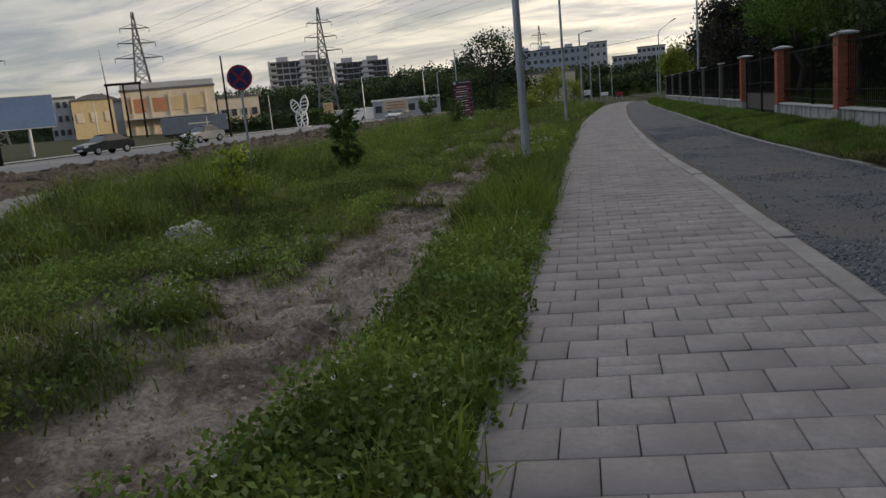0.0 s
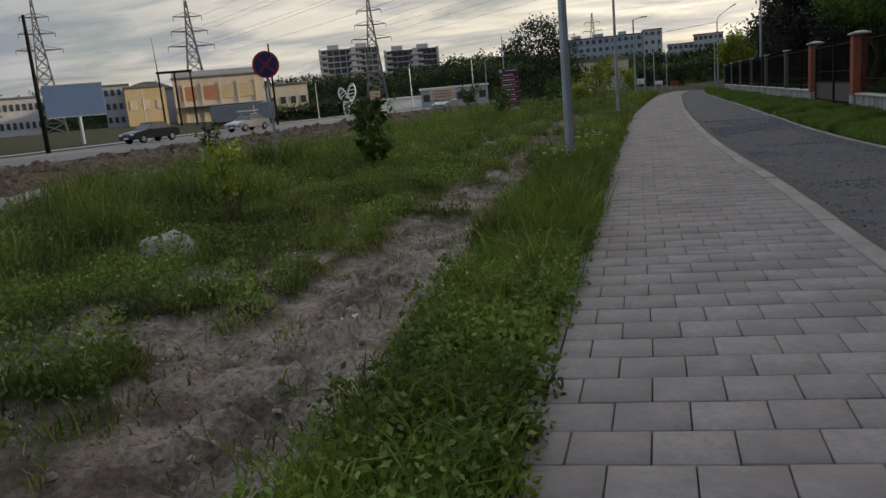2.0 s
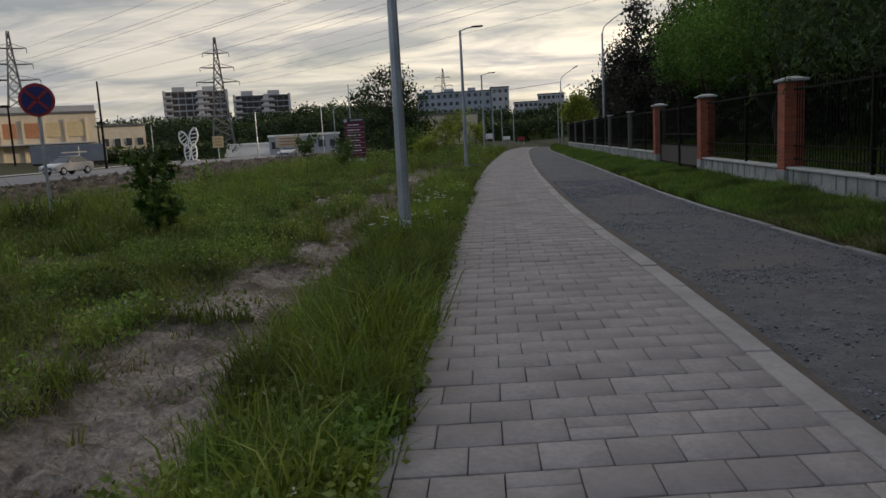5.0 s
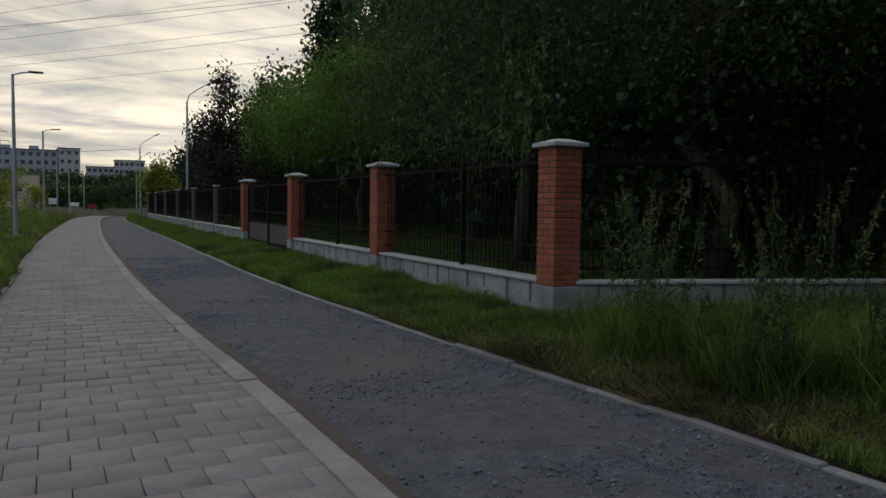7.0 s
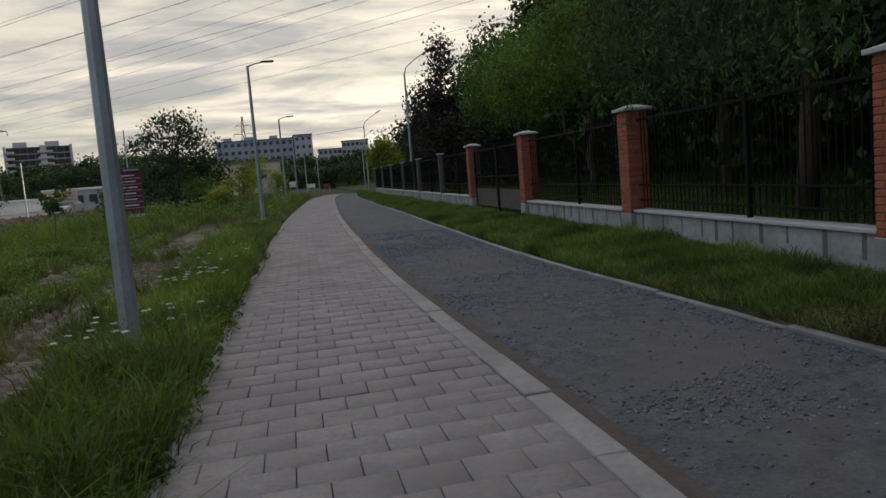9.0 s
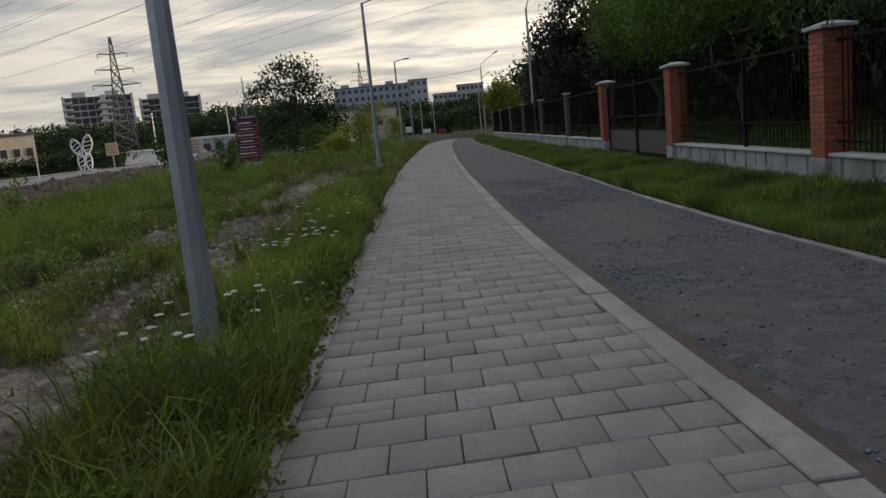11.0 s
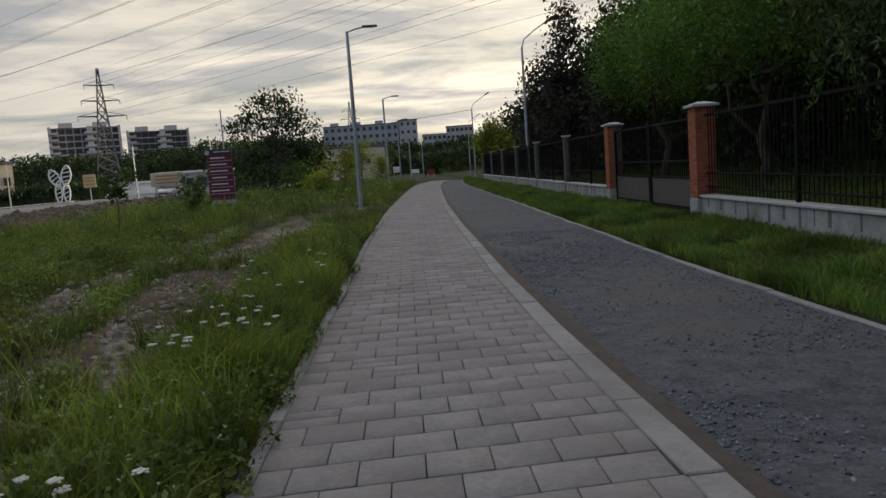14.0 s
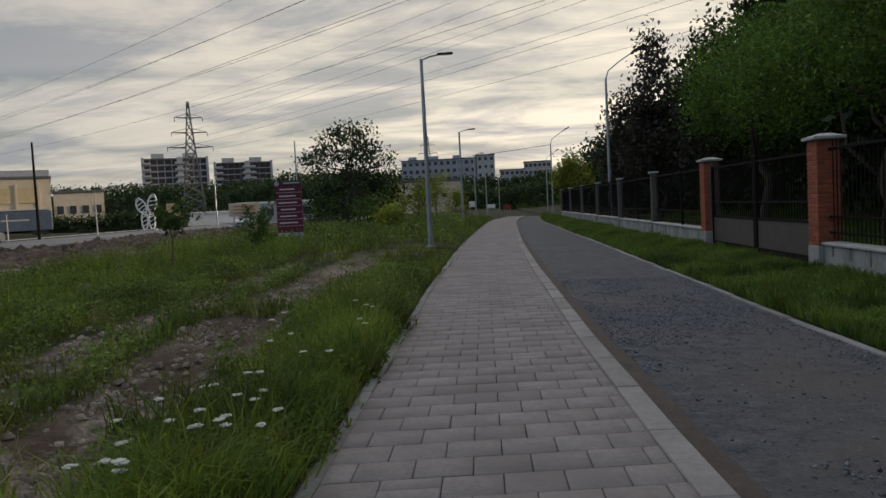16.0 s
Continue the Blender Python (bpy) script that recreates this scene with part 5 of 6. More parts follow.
def small_board(p, q, z0, z1, mat, label, legs=2):
    c = ((p[0] + q[0]) / 2, (p[1] + q[1]) / 2)
    g = gz(*c)
    w = math.dist(p, q)
    root = thing("hoarding", (c[0], c[1], g), label, "billboard", turn=along(p, q))
    part("board", a_box((0, 0, (z0 + z1) / 2 - g), (w, 0.15, z1 - z0), 0.02), mat, root)
    for k in range(3):
        part("lettering_bar", a_box((0, -0.085, z0 + (k + 1) * (z1 - z0) / 4 - g), (w * 0.7, 0.02, 0.1)), M_RUST, root)
    for s in ((-0.35, 0.35) if legs == 2 else (0,)):
        part("leg", rod(bmesh.new(), (s * w, 0.02, -0.1), (s * w, 0.02, z0 - g + 0.02), 0.07, 0.07, 6), M_GALV, root)
    return root


small_board((-22.3, 65.1), (-19.8, 65.8), 1.3, 2.45, M_CREAM, "cream hoarding with faded lettering bars")
small_board((-35.2, 81.9), (-34.0, 82.3), 1.7, 3.1, M_YELLOW, "small ochre sign board on one leg", 1)


def sculpture():
    """Two white openwork figures side by side, each a ringed body with a raised wing."""
    x, y = -45.7, 100.0
    bm = bmesh.new()
    for side, lean, top in ((-1, 0.95, 4.7), (1, 0.55, 5.2)):
        ring = [(side * 0.5 + 0.42 * math.cos(a), 0.1 * math.sin(2 * a), 1.45 + 1.25 * math.sin(a)) for a in (k * math.pi / 10 for k in range(21))]
        tube(bm, ring, 0.13, 6)
        foot, tip = Vector((side * 0.35, 0, 2.3)), Vector((side * (0.35 + lean), 0, top))
        across = Vector((tip.z - foot.z, 0, foot.x - tip.x)).normalized()
        wide = [0.05, 0.38, 0.58, 0.62, 0.46, 0.08]
        for w in (-1, 1):
            tube(bm, [foot.lerp(tip, k / 5) + across * (w * wide[k]) for k in range(6)], 0.13, 6)
        for k in (1, 2, 3, 4):
            rod(bm, foot.lerp(tip, k / 5) - across * wide[k], foot.lerp(tip, (k + 0.6) / 5) + across * wide[k] * 0.8, 0.08, 0.08, 5)
        for z in (0.7, 1.3, 1.9):
            rod(bm, (side * 0.5 - 0.36, 0, z), (side * 0.5 + 0.36, 0, z + 0.35), 0.08, 0.08, 5)
    box(bm, (0, 0, 0.08), (2.3, 1.1, 0.3), 0.04)
    ob = new("sculpture", finish(bm, "sculpture", M_WHITE))
    ob.matrix_basis = pose(x, y, gz(x, y), 0, 0, 12) @ Matrix.Scale(0.95, 4)
    return tagged(ob, "white openwork sculpture of two raised wing-like figures", "sculpture")


sculpture()

# ---- vehicles ----
M_GLASS_CAR = surface("car_glass", (0.02, 0.022, 0.025), (0.035, 0.038, 0.042), 2, 0.12, 0, spec=0.7)
M_TYRE = surface("tyre", (0.015, 0.015, 0.015), (0.03, 0.03, 0.03), 12, 0.9, 0.2)
M_CARDARK = surface("dark_car_paint", (0.03, 0.033, 0.036), (0.045, 0.048, 0.052), 1, 0.3, 0, metal=0.3, spec=0.6)
M_CARSILVER = surface("silver_car_paint", (0.38, 0.38, 0.39), (0.46, 0.46, 0.47), 1, 0.3, 0, metal=0.5, spec=0.6)
M_HEADLIGHT = surface("clear_headlight", (0.7, 0.7, 0.68), (0.8, 0.8, 0.78), 3, 0.15, 0)


def car(at, turn, paint, label, long=4.3):
    """Front along local -y."""
    root = thing("car", at, label, "car", "cars on the far road", turn=turn)
    k = long / 4.3

    def profile(pts, half, inset=0.0):
        bm = bmesh.new()
        rings = []
        for sx in (-1, 1):
            rings.append([bm.verts.new((sx * (half - (inset if z > 0.95 else 0)), y * k, z)) for y, z in pts])
        n = len(pts)
        bm.faces.new(rings[0])
        bm.faces.new(rings[1][::-1])
        for i in range(n):
            bm.faces.new((rings[0][i], rings[0][(i + 1) % n], rings[1][(i + 1) % n], rings[1][i]))
        bmesh.ops.bevel(bm, geom=list(bm.edges), offset=0.05, segments=2, affect="EDGES")
        return bm

    part("body", profile([(-2.12, 0.32), (-2.15, 0.62), (-2.0, 0.78), (-1.0, 0.93), (1.35, 0.98), (2.05, 0.92), (2.14, 0.6), (2.08, 0.32)], 0.86), paint, root, smooth=False)
    part("cabin", profile([(-0.95, 0.90), (-0.25, 1.40), (0.9, 1.44), (1.75, 0.95)], 0.80, 0.14), M_GLASS_CAR, root, "dark glazed cabin")
    part("roof", a_box((0, 0.32 * k, 1.44), (1.16, 1.15 * k, 0.045), 0.018), paint, root)
    for sx in (-1, 1):
        part("headlight", a_box((sx * 0.62, -2.11 * k, 0.66), (0.36, 0.1, 0.15), 0.03), M_HEADLIGHT, root)
        part("tail_light", a_box((sx * 0.66, 2.11 * k, 0.74), (0.3, 0.08, 0.16), 0.02), M_RED, root)
        part("mirror", a_box((sx * 0.94, -0.62 * k, 0.98), (0.16, 0.1, 0.12), 0.03), paint, root)
        for yy in (-1.32, 1.3):
            bm = bmesh.new()
            bmesh.ops.create_cone(bm, cap_ends=True, segments=20, radius1=0.32, radius2=0.32, depth=0.2, matrix=Matrix.Translation((sx * 0.78, yy * k, 0.32)) @ Matrix.Rotation(math.pi / 2, 4, "Y"))
            bmesh.ops.bevel(bm, geom=[e for e in bm.edges if len(e.link_faces) == 2 and e.calc_face_angle(0) > 1], offset=0.03, segments=1, affect="EDGES")
            w = part("tyre", bm, M_TYRE, root)
            bm = bmesh.new()
            bmesh.ops.create_cone(bm, cap_ends=True, segments=16, radius1=0.2, radius2=0.18, depth=0.03, matrix=Matrix.Translation((sx * 0.885, yy * k, 0.32)) @ Matrix.Rotation(sx * math.pi / 2, 4, "Y"))
            part("rim", bm, M_GALV, w)
    part("grille", a_box((0, -2.13 * k, 0.52), (0.8, 0.06, 0.16), 0.01), M_LAMPBLACK, root)
    part("number_plate", a_box((0, -2.165 * k, 0.42), (0.5, 0.02, 0.11)), M_WHITE, root)
    return root


car((-36.4, 38.3, 0.11), -14, M_CARDARK, "dark saloon car on the far carriageway")
car((-34.4, 49.2, 0.11), -14, M_CARSILVER, "silver hatchback car on the far carriageway", 4.0)
car((-22.0, 70.0, 0.11), -8, M_CARSILVER, "pale car far along the carriageway", 4.2)


def trailer():
    p, q = (-61.0, 85.7), (-53.2, 90.2)
    c = ((p[0] + q[0]) / 2, (p[1] + q[1]) / 2)
    g = gz(*c)
    root = thing("trailer", (c[0], c[1], g), "long dark blue goods trailer parked by the works", "trailer", turn=along(p, q))
    part("body", a_box((0, 0, 1.75), (9.0, 2.4, 2.3), 0.05), M_TRAILER, root)
    part("underframe", a_box((0, 0, 0.5), (8.6, 1.0, 0.22), 0.02), M_IRON, root)
    for x in (-3.4, -2.4, 2.6, 3.6):
        bm = bmesh.new()
        bmesh.ops.create_cone(bm, cap_ends=True, segments=16, radius1=0.46, radius2=0.46, depth=0.3, matrix=Matrix.Translation((x, -0.95, 0.46)) @ Matrix.Rotation(math.pi / 2, 4, "X"))
        part("tyre", bm, M_TYRE, root)
    part("lettering_bar", a_box((0.6, -1.215, 1.9), (3.0, 0.02, 0.18)), M_SLAB, root)
    return root


M_TRAILER = surface("blue_grey_trailer_side", (0.07, 0.09, 0.13), (0.11, 0.14, 0.19), 0.8, 0.6, 0)
trailer()

# ---- far buildings ----


def building(name, p, q, depth, h, wall, label, floors=0, cols=0, win=(1.6, 1.4), glass=None, category="building", roof=M_ROOF, drop=0.0):
    """A block whose front runs from p to q and whose body lies behind it."""
    c = ((p[0] + q[0]) / 2, (p[1] + q[1]) / 2)
    g = gz(*c) - drop
    w = math.dist(p, q)
    root = thing(name, (c[0], c[1], g), label, category, turn=along(p, q))
    part("wall", a_box((0, depth / 2, h / 2 - 0.5), (w, depth, h + 1)), wall, root)
    part("roof", a_box((0, depth / 2, h + 0.15), (w + 0.4, depth + 0.4, 0.35), 0.03), roof, root)
    if floors:
        me = finish(a_box((0, 0, 0), (win[0], 0.16, win[1]), 0.02), "window", glass or M_DARKGLASS)
        for f in range(floors):
            for k in range(cols):
                o = part("window", me, M_DARKGLASS, root)
                o.location = (-w / 2 + (k + 0.5) * w / cols, -0.03, (f + 0.55) * h / floors)
    return root


def apartments():
    for p, q, h, n, cols in (((-139.2, 299.7), (-116.2, 309.4), 23.0, 9, 9), ((-113.4, 310.3), (-91.7, 317.5), 21.2, 9, 9)):
        b = building("apartment_block", p, q, 14, h, M_APT, "pale multi-storey apartment block with dark balconies", n, cols, (2.42, 1.9), M_BALCONY, "apartment block")
        w = math.dist(p, q)
        for x in (-0.27, 0.22):
            part("penthouse", a_box((x * w, 6, h + 1.2), (5.0, 6, 2.6), 0.1), M_APT, b)
        for x in (-0.5, 0.07, 0.5):
            part("stair_tower", a_box((x * w, 1.0, h / 2 + 0.3), (2.2 if x == 0.07 else 1.0, 3.2, h + 1.0), 0.05), M_APT, b)
        for f in range(n):
            part("balcony_front", a_box((-w * 0.5 + 1.5, -0.5, (f + 0.3) * h / n), (3.2, 1.0, 0.9), 0.04), M_APT, b)
            part("balcony_front", a_box((w * 0.1, -0.5, (f + 0.3) * h / n), (5.5, 1.0, 0.9), 0.04), M_APT, b)
    # one block in two wall colours: blue-grey for its shaded front, pale for its sunlit end
    b = building("apartment_block", (-33.2, 288.7), (-5.0, 290.4), 14, 17.4, M_APT_BLUE, "long panel apartment block, its shaded front coloured blue-grey", 6, 12, (1.2, 1.3), None, "apartment block")
    for x, w in ((-10, 3.2), (-2, 4), (7, 3)):
        part("roof_hut", a_box((x, 6, 18.3), (w, 5, 1.6), 0.1), M_APT_BLUE, b)
    building("apartment_block", (-4.7, 290.2), (2.1, 290.6), 16, 18.4, M_APT, "sunlit end of a panel apartment block, coloured paler", 6, 3, (1.0, 1.2), None, "apartment block")
    building("apartment_block", (4.1, 300.6), (13.5, 300.6), 14, 12.6, M_APT_BLUE, "distant grey apartment block", 5, 5, (1.2, 1.2), None, "apartment block")
    building("apartment_block", (13.5, 301.5), (24.0, 301.0), 14, 14.0, M_APT, "distant pale apartment block", 5, 6, (1.2, 1.2), None, "apartment block")


apartments()


def market_hall():
    b = building("market_hall", (-79.0, 103.8), (-66.0, 111.7), 26, 7.6, M_CREAM, "long cream market hall with faded coloured panels", category="building")
    w = math.dist((-79.0, 103.8), (-66.0, 111.7))
    part("upper_wall", a_box((0, 3, 8.2), (w, 6, 1.3), 0.05), M_GREYWALL, b)
    for x, ww, mat in ((-5.2, 2.6, M_RUST), (-1.6, 2.2, M_RUST), (1.2, 2.0, M_YELLOW), (4.6, 3.2, M_YELLOW)):
        part("wall_panel", a_box((x, -0.06, 5.1), (ww, 0.14, 2.3), 0.02), mat, b)
    for x in (-6, -3, 0, 3, 6):
        part("pilaster", a_box((x, -0.1, 3.4), (0.35, 0.22, 6.6), 0.02), M_CREAM, b)
    part("canopy", a_box((0, -0.9, 2.9), (w * 0.96, 1.8, 0.22), 0.03), M_GREYWALL, b)
    b2 = building("market_annexe", (-65.8, 111.9), (-59.6, 115.2), 20, 5.8, M_CREAM, "lower cream annexe of the market hall", 1, 4, (0.9, 1.2))
    building("ochre_pavilion", (-84.0, 97.6), (-79.0, 101.4), 12, 6.2, M_YELLOW, "ochre-clad pavilion beside the market hall", 1, 3, (1.0, 1.6), M_CREAM)
    building("office_building", (-94.2, 105.0), (-90.8, 107.6), 14, 7.2, M_GREYWALL, "grey office building with small windows", 3, 4, (0.6, 1.0))
    building("office_building", (-107.5, 93.0), (-101.8, 98.3), 12, 6.2, M_APT, "white two-storey office building with rows of windows", 2, 8, (0.55, 1.1))
    c = (-95.8, 120.0)
    root = thing("arched_hall", (c[0], c[1], gz(*c)), "grey hall with a shallow arched roof", "building", turn=38)
    bm = bmesh.new()
    rings = []
    for y in (0, 14):
        rings.append([bm.verts.new((-5.6 + 11.2 * i / 12, y, 6.4 + 1.9 * math.sin(math.pi * i / 12))) for i in range(13)])
    for i in range(12):
        bm.faces.new((rings[0][i], rings[0][i + 1], rings[1][i + 1], rings[1][i]))
    bm.faces.new(rings[0])
    part("roof", bm, M_ROOF, root)
    part("wall", a_box((0, 7, 3.2), (11, 13.6, 6.6)), M_GREYWALL, root)


market_hall()
building("low_shed", (-17.4, 137.4), (-5.0, 138.4), 16, 5.6, M_CREAM, "long low beige shed behind the shrubs", 1, 6, (1.0, 0.8))
building("low_shed", (-56.6, 139.4), (-46.0, 143.0), 10, 2.2, M_WHITE, "low white-roofed shed by the road", roof=M_WHITE)
building("filling_station", (-40.5, 121.0), (-29.0, 124.4), 8, 3.2, M_GREYWALL, "low station building under a white canopy", 1, 6, (1.2, 1.2), roof=M_WHITE)


def portal():
    root = thing("portal_frame", (-70.0, 91.6, gz(-70, 91.6)), "dark steel portal frame of three posts and a beam", "steel frame", turn=along((-72, 90.3), (-68, 92.9)))
    for x in (-2.3, 0, 2.3):
        part("post", rod(bmesh.new(), (x, 0, -0.3), (x, 0, 8.0), 0.16, 0.13, 8), M_IRON, root)
    part("beam", a_box((0, 0, 8.05), (5.2, 0.3, 0.35), 0.02), M_IRON, root)
    part("mast", rod(bmesh.new(), (-2.3, 0, 8.1), (-2.5, 0, 13.2), 0.07, 0.02, 6), M_IRON, root)
    return root


portal()

# ---- trees and woods on the left and far away ----
tree("tree", (-43.9, 29.0, gz(-43.9, 29)), [(0, 0, 3.9, 1.9, 1.9, 1.9), (0.3, 0, 5.2, 1.2, 1.2, 1.2), (1.0, 0.4, 3.4, 1.2, 1.2, 1.0)], 4200, 0.20, M_LEAF_YELLOW, "round yellow-green street tree on the far verge", 301, 0.13, 1.7)
tree("tree", (-7.9, 43.8, gz(-7.9, 43.8)), [(0.3, 0, 4.9, 1.7, 1.4, 0.95), (-1.3, 0, 4.1, 1.1, 1.0, 0.7), (0.3, 0, 2.0, 2.3, 1.9, 1.3), (1.8, 0, 4.0, 1.0, 1.0, 0.6), (2.2, 0, 2.6, 1.0, 1.0, 0.8)], 5600, 0.19, M_LEAF_DARK, "open-crowned tree standing behind the totem sign", 302, 0.13, 1.7, 0.0, 0.26, 18)
# the yellow shrubs carry low sunlight in their leaf colour
for k, (x, y, h, r, m) in enumerate(((-5.6, 46.0, 2.4, 1.1, M_LEAF_YELLOW), (-4.4, 50.0, 2.6, 1.0, M_LEAF_YELLOW), (-3.6, 55.0, 3.4, 1.2, M_LEAF_YELLOW), (-6.8, 50.0, 2.6, 1.4, M_LEAF), (-9.5, 47.0, 2.2, 1.5, M_LEAF), (-2.6, 64.0, 2.2, 1.0, M_LEAF_YELLOW), (-5.0, 62.0, 3.0, 1.3, M_LEAF), (-11.5, 52.0, 2.0, 1.3, M_LEAF_DARK), (-6.2, 40.5, 1.7, 1.0, M_LEAF), (-4.7, 38.0, 1.2, 0.8, M_LEAF_YELLOW))):
    tree("shrub", (x, y, gz(x, y)), [(0, 0, h * 0.55, r, r, h * 0.42), (0.3, 0, h * 0.8, r * 0.6, r * 0.6, h * 0.25)], 1500, 0.14, m, "leafy yellow-green shrub beside the pavement" if m is M_LEAF_YELLOW else "leafy green shrub beside the pavement", 310 + k, 0.05, 1.7, 0.0, 0.2, 6, 0.1, "shrubs beyond the lamps", "shrub")


def woods(name, pts, n, size, mat, label, seed, depth):
    """A far wood along a line of (x, y, top height)."""
    rng = np.random.default_rng(seed)
    pts = np.array(pts, float)
    t = rng.uniform(0, len(pts) - 1, n // 14)
    i = np.minimum(t.astype(int), len(pts) - 2)
    f = (t - i)[:, None]
    c = pts[i] * (1 - f) + pts[i + 1] * f
    x = c[:, 0] + rng.normal(size=len(c)) * 1.5
    y = c[:, 1] + rng.uniform(0, depth, len(c))
    lump = 0.72 + 0.5 * fractal(x, y * 0.3, 0.11, seed)
    z = ground_z(x, y) + c[:, 2] * lump * np.sqrt(rng.uniform(0.0, 1.0, len(c)))
    mid = np.repeat(np.column_stack([x, y, z]), 14, 0) + rng.normal(size=(len(c) * 14, 3)) * size * 0.9
    ob = tagged(new(name, leaf_mesh(name, mid, size, mat, rng, 1.4)), label, "woods", kind="stuff")
    # the wood's inside, a lumpy body that the leaves stand on, its shade in the leaf colour
    m, rows = 40 * (len(pts) - 1), 9
    s = np.linspace(0, len(pts) - 1, m)
    a = np.stack([np.interp(s, np.arange(len(pts)), pts[:, k]) for k in range(3)], 1)
    v = []
    for r in range(rows):
        f = r / (rows - 1)
        bx, by = a[:, 0], a[:, 1] + depth * (0.35 + 0.45 * f)
        rough = fractal(bx + 7 * r, by, 0.35, seed + 9) - 0.5
        lump = 0.72 + 0.5 * fractal(bx, by * 0.3, 0.11, seed)
        v.append(np.stack([bx + rough * size * 2, by + rough * depth * 0.5, ground_z(bx, by) - 0.3 + a[:, 2] * lump * f * (0.82 + 0.3 * rough)], 1))
    v = np.concatenate(v)
    i = (np.arange(rows - 1)[:, None] * m + np.arange(m - 1)[None]).ravel()
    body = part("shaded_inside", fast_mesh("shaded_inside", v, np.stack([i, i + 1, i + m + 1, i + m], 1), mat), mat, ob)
    body["kind"] = "stuff"
    return ob


woods("far_woods", [(-330, 300, 18), (-200, 330, 16), (-148, 345, 14), (-120, 345, 15), (-87, 345, 17), (-75, 340, 19), (-58, 340, 19), (-36, 345, 15), (0, 345, 11), (30, 340, 9.5), (60, 330, 10), (120, 300, 14)], 30000, 1.05, M_LEAF_DARK, "dark wooded hillside behind the far buildings", 401, 40)
woods("far_woods", [(-140, 270, 12), (-110, 280, 10), (-85, 280, 14), (-60, 285, 15), (-38, 280, 10), (-20, 270, 9), (0, 275, 8), (24, 270, 8), (60, 250, 9)], 26000, 0.95, M_LEAF_DARK, "dark trees in front of the apartment blocks", 402, 12)
woods("far_hedge", [(-66, 97, 2.0), (-58, 100, 2.2), (-50, 104, 2.6), (-44, 108, 3.0)], 7000, 0.3, M_LEAF_DARK, "dark clipped hedge in front of the market hall", 403, 2)
woods("far_woods", [(-60, 165, 7), (-45, 160, 8), (-30, 160, 8), (-14, 165, 7.5), (0, 160, 4.5), (14, 140, 5), (26, 120, 7)], 26000, 0.5, M_LEAF_DARK, "dark belt of trees behind the road", 404, 10)
woods("far_woods", [(-210, 150, 8), (-160, 150, 8), (-120, 160, 9), (-90, 175, 8), (-60, 190, 8)], 16000, 0.6, M_LEAF_DARK, "dark trees behind the market buildings", 405, 10)
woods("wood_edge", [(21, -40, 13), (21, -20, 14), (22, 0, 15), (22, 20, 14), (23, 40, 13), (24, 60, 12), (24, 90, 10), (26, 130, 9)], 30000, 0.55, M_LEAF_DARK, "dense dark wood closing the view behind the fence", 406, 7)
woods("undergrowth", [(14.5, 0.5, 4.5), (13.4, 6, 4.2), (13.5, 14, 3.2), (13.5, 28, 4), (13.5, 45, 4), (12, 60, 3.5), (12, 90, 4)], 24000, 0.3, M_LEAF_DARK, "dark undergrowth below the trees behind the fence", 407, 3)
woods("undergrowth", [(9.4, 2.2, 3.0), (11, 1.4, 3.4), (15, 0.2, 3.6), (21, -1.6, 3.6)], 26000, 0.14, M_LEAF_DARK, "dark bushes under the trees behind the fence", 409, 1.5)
woods("wood_edge", [(20, -40, 13), (8, -44, 13), (-10, -46, 10), (-40, -50, 8)], 9000, 0.8, M_LEAF_DARK, "dark trees closing the place behind the walk", 408, 8)
strip("pavement", lambda y: ROAD_F(y) - 26.5, lambda y: ROAD_F(y) - 24.05, -60, 200, 3.0, lambda x, y: 0.20 + 0 * x, M_KERB_PLAIN, "pale concrete footway along the far carriageway", "pavement", 3)


def road_workers_kit():
    """Small far clutter where the path ends."""
    for x, y, c, h in ((-2.0, 96, M_WHITE, 1.6), (0.3, 99, M_WHITE, 1.1), (2.4, 103, M_RED, 1.2), (-4.4, 94, M_GREYWALL, 1.4)):
        root = thing("barrier", (x, y, gz(x, y)), "red and white road-works barrier in the distance", "barrier", "road-works barriers")
        part("board", a_box((0, 0, h * 0.7), (1.0, 0.12, h * 0.45), 0.02), c, root)
        for s in (-0.4, 0.4):
            part("leg", a_box((s, 0, h * 0.25), (0.08, 0.3, h * 0.5), 0.01), M_GALV, root)


road_workers_kit()

# ---- kerbs, pavers and loose stones ----


def kerbs(edge, y0, y1, width, height, top, mat, name, label, jitter=0.004):
    """Kerb stones a metre long laid end to end; those past the walk are one mesh."""
    rng = np.random.default_rng(501)
    root = tagged(new(name), label, "kerb", kind="structure")
    me = finish(a_box((0, 0, -height / 2), (width, 0.995, height), 0.008), "kerb_stone", mat)
    far = bmesh.new()
    y = y0
    while y < y1:
        a, b = float(edge(y)), float(edge(y + 1.0))
        x, turn = (a + b) / 2 + width / 2, math.degrees(math.atan2(a - b, 1.0))
        z = float(top((a + b) / 2, y + 0.5)) + rng.normal() * jitter
        m = pose(x, y + 0.5, z, rng.normal() * 0.3, rng.normal() * 0.5, turn)
        if y < 30:
            o = part("kerb_stone", me, mat, root)
            o.matrix_basis = m
        else:
            box(far, m @ Vector((0, 0, -height / 2)), (width, 0.995, height), 0, Euler((0, 0, radians(turn))).to_matrix())
        y += 1.0
    o = part("far_kerb_stones", far, mat, root)
    o["kind"] = "stuff"
    return root


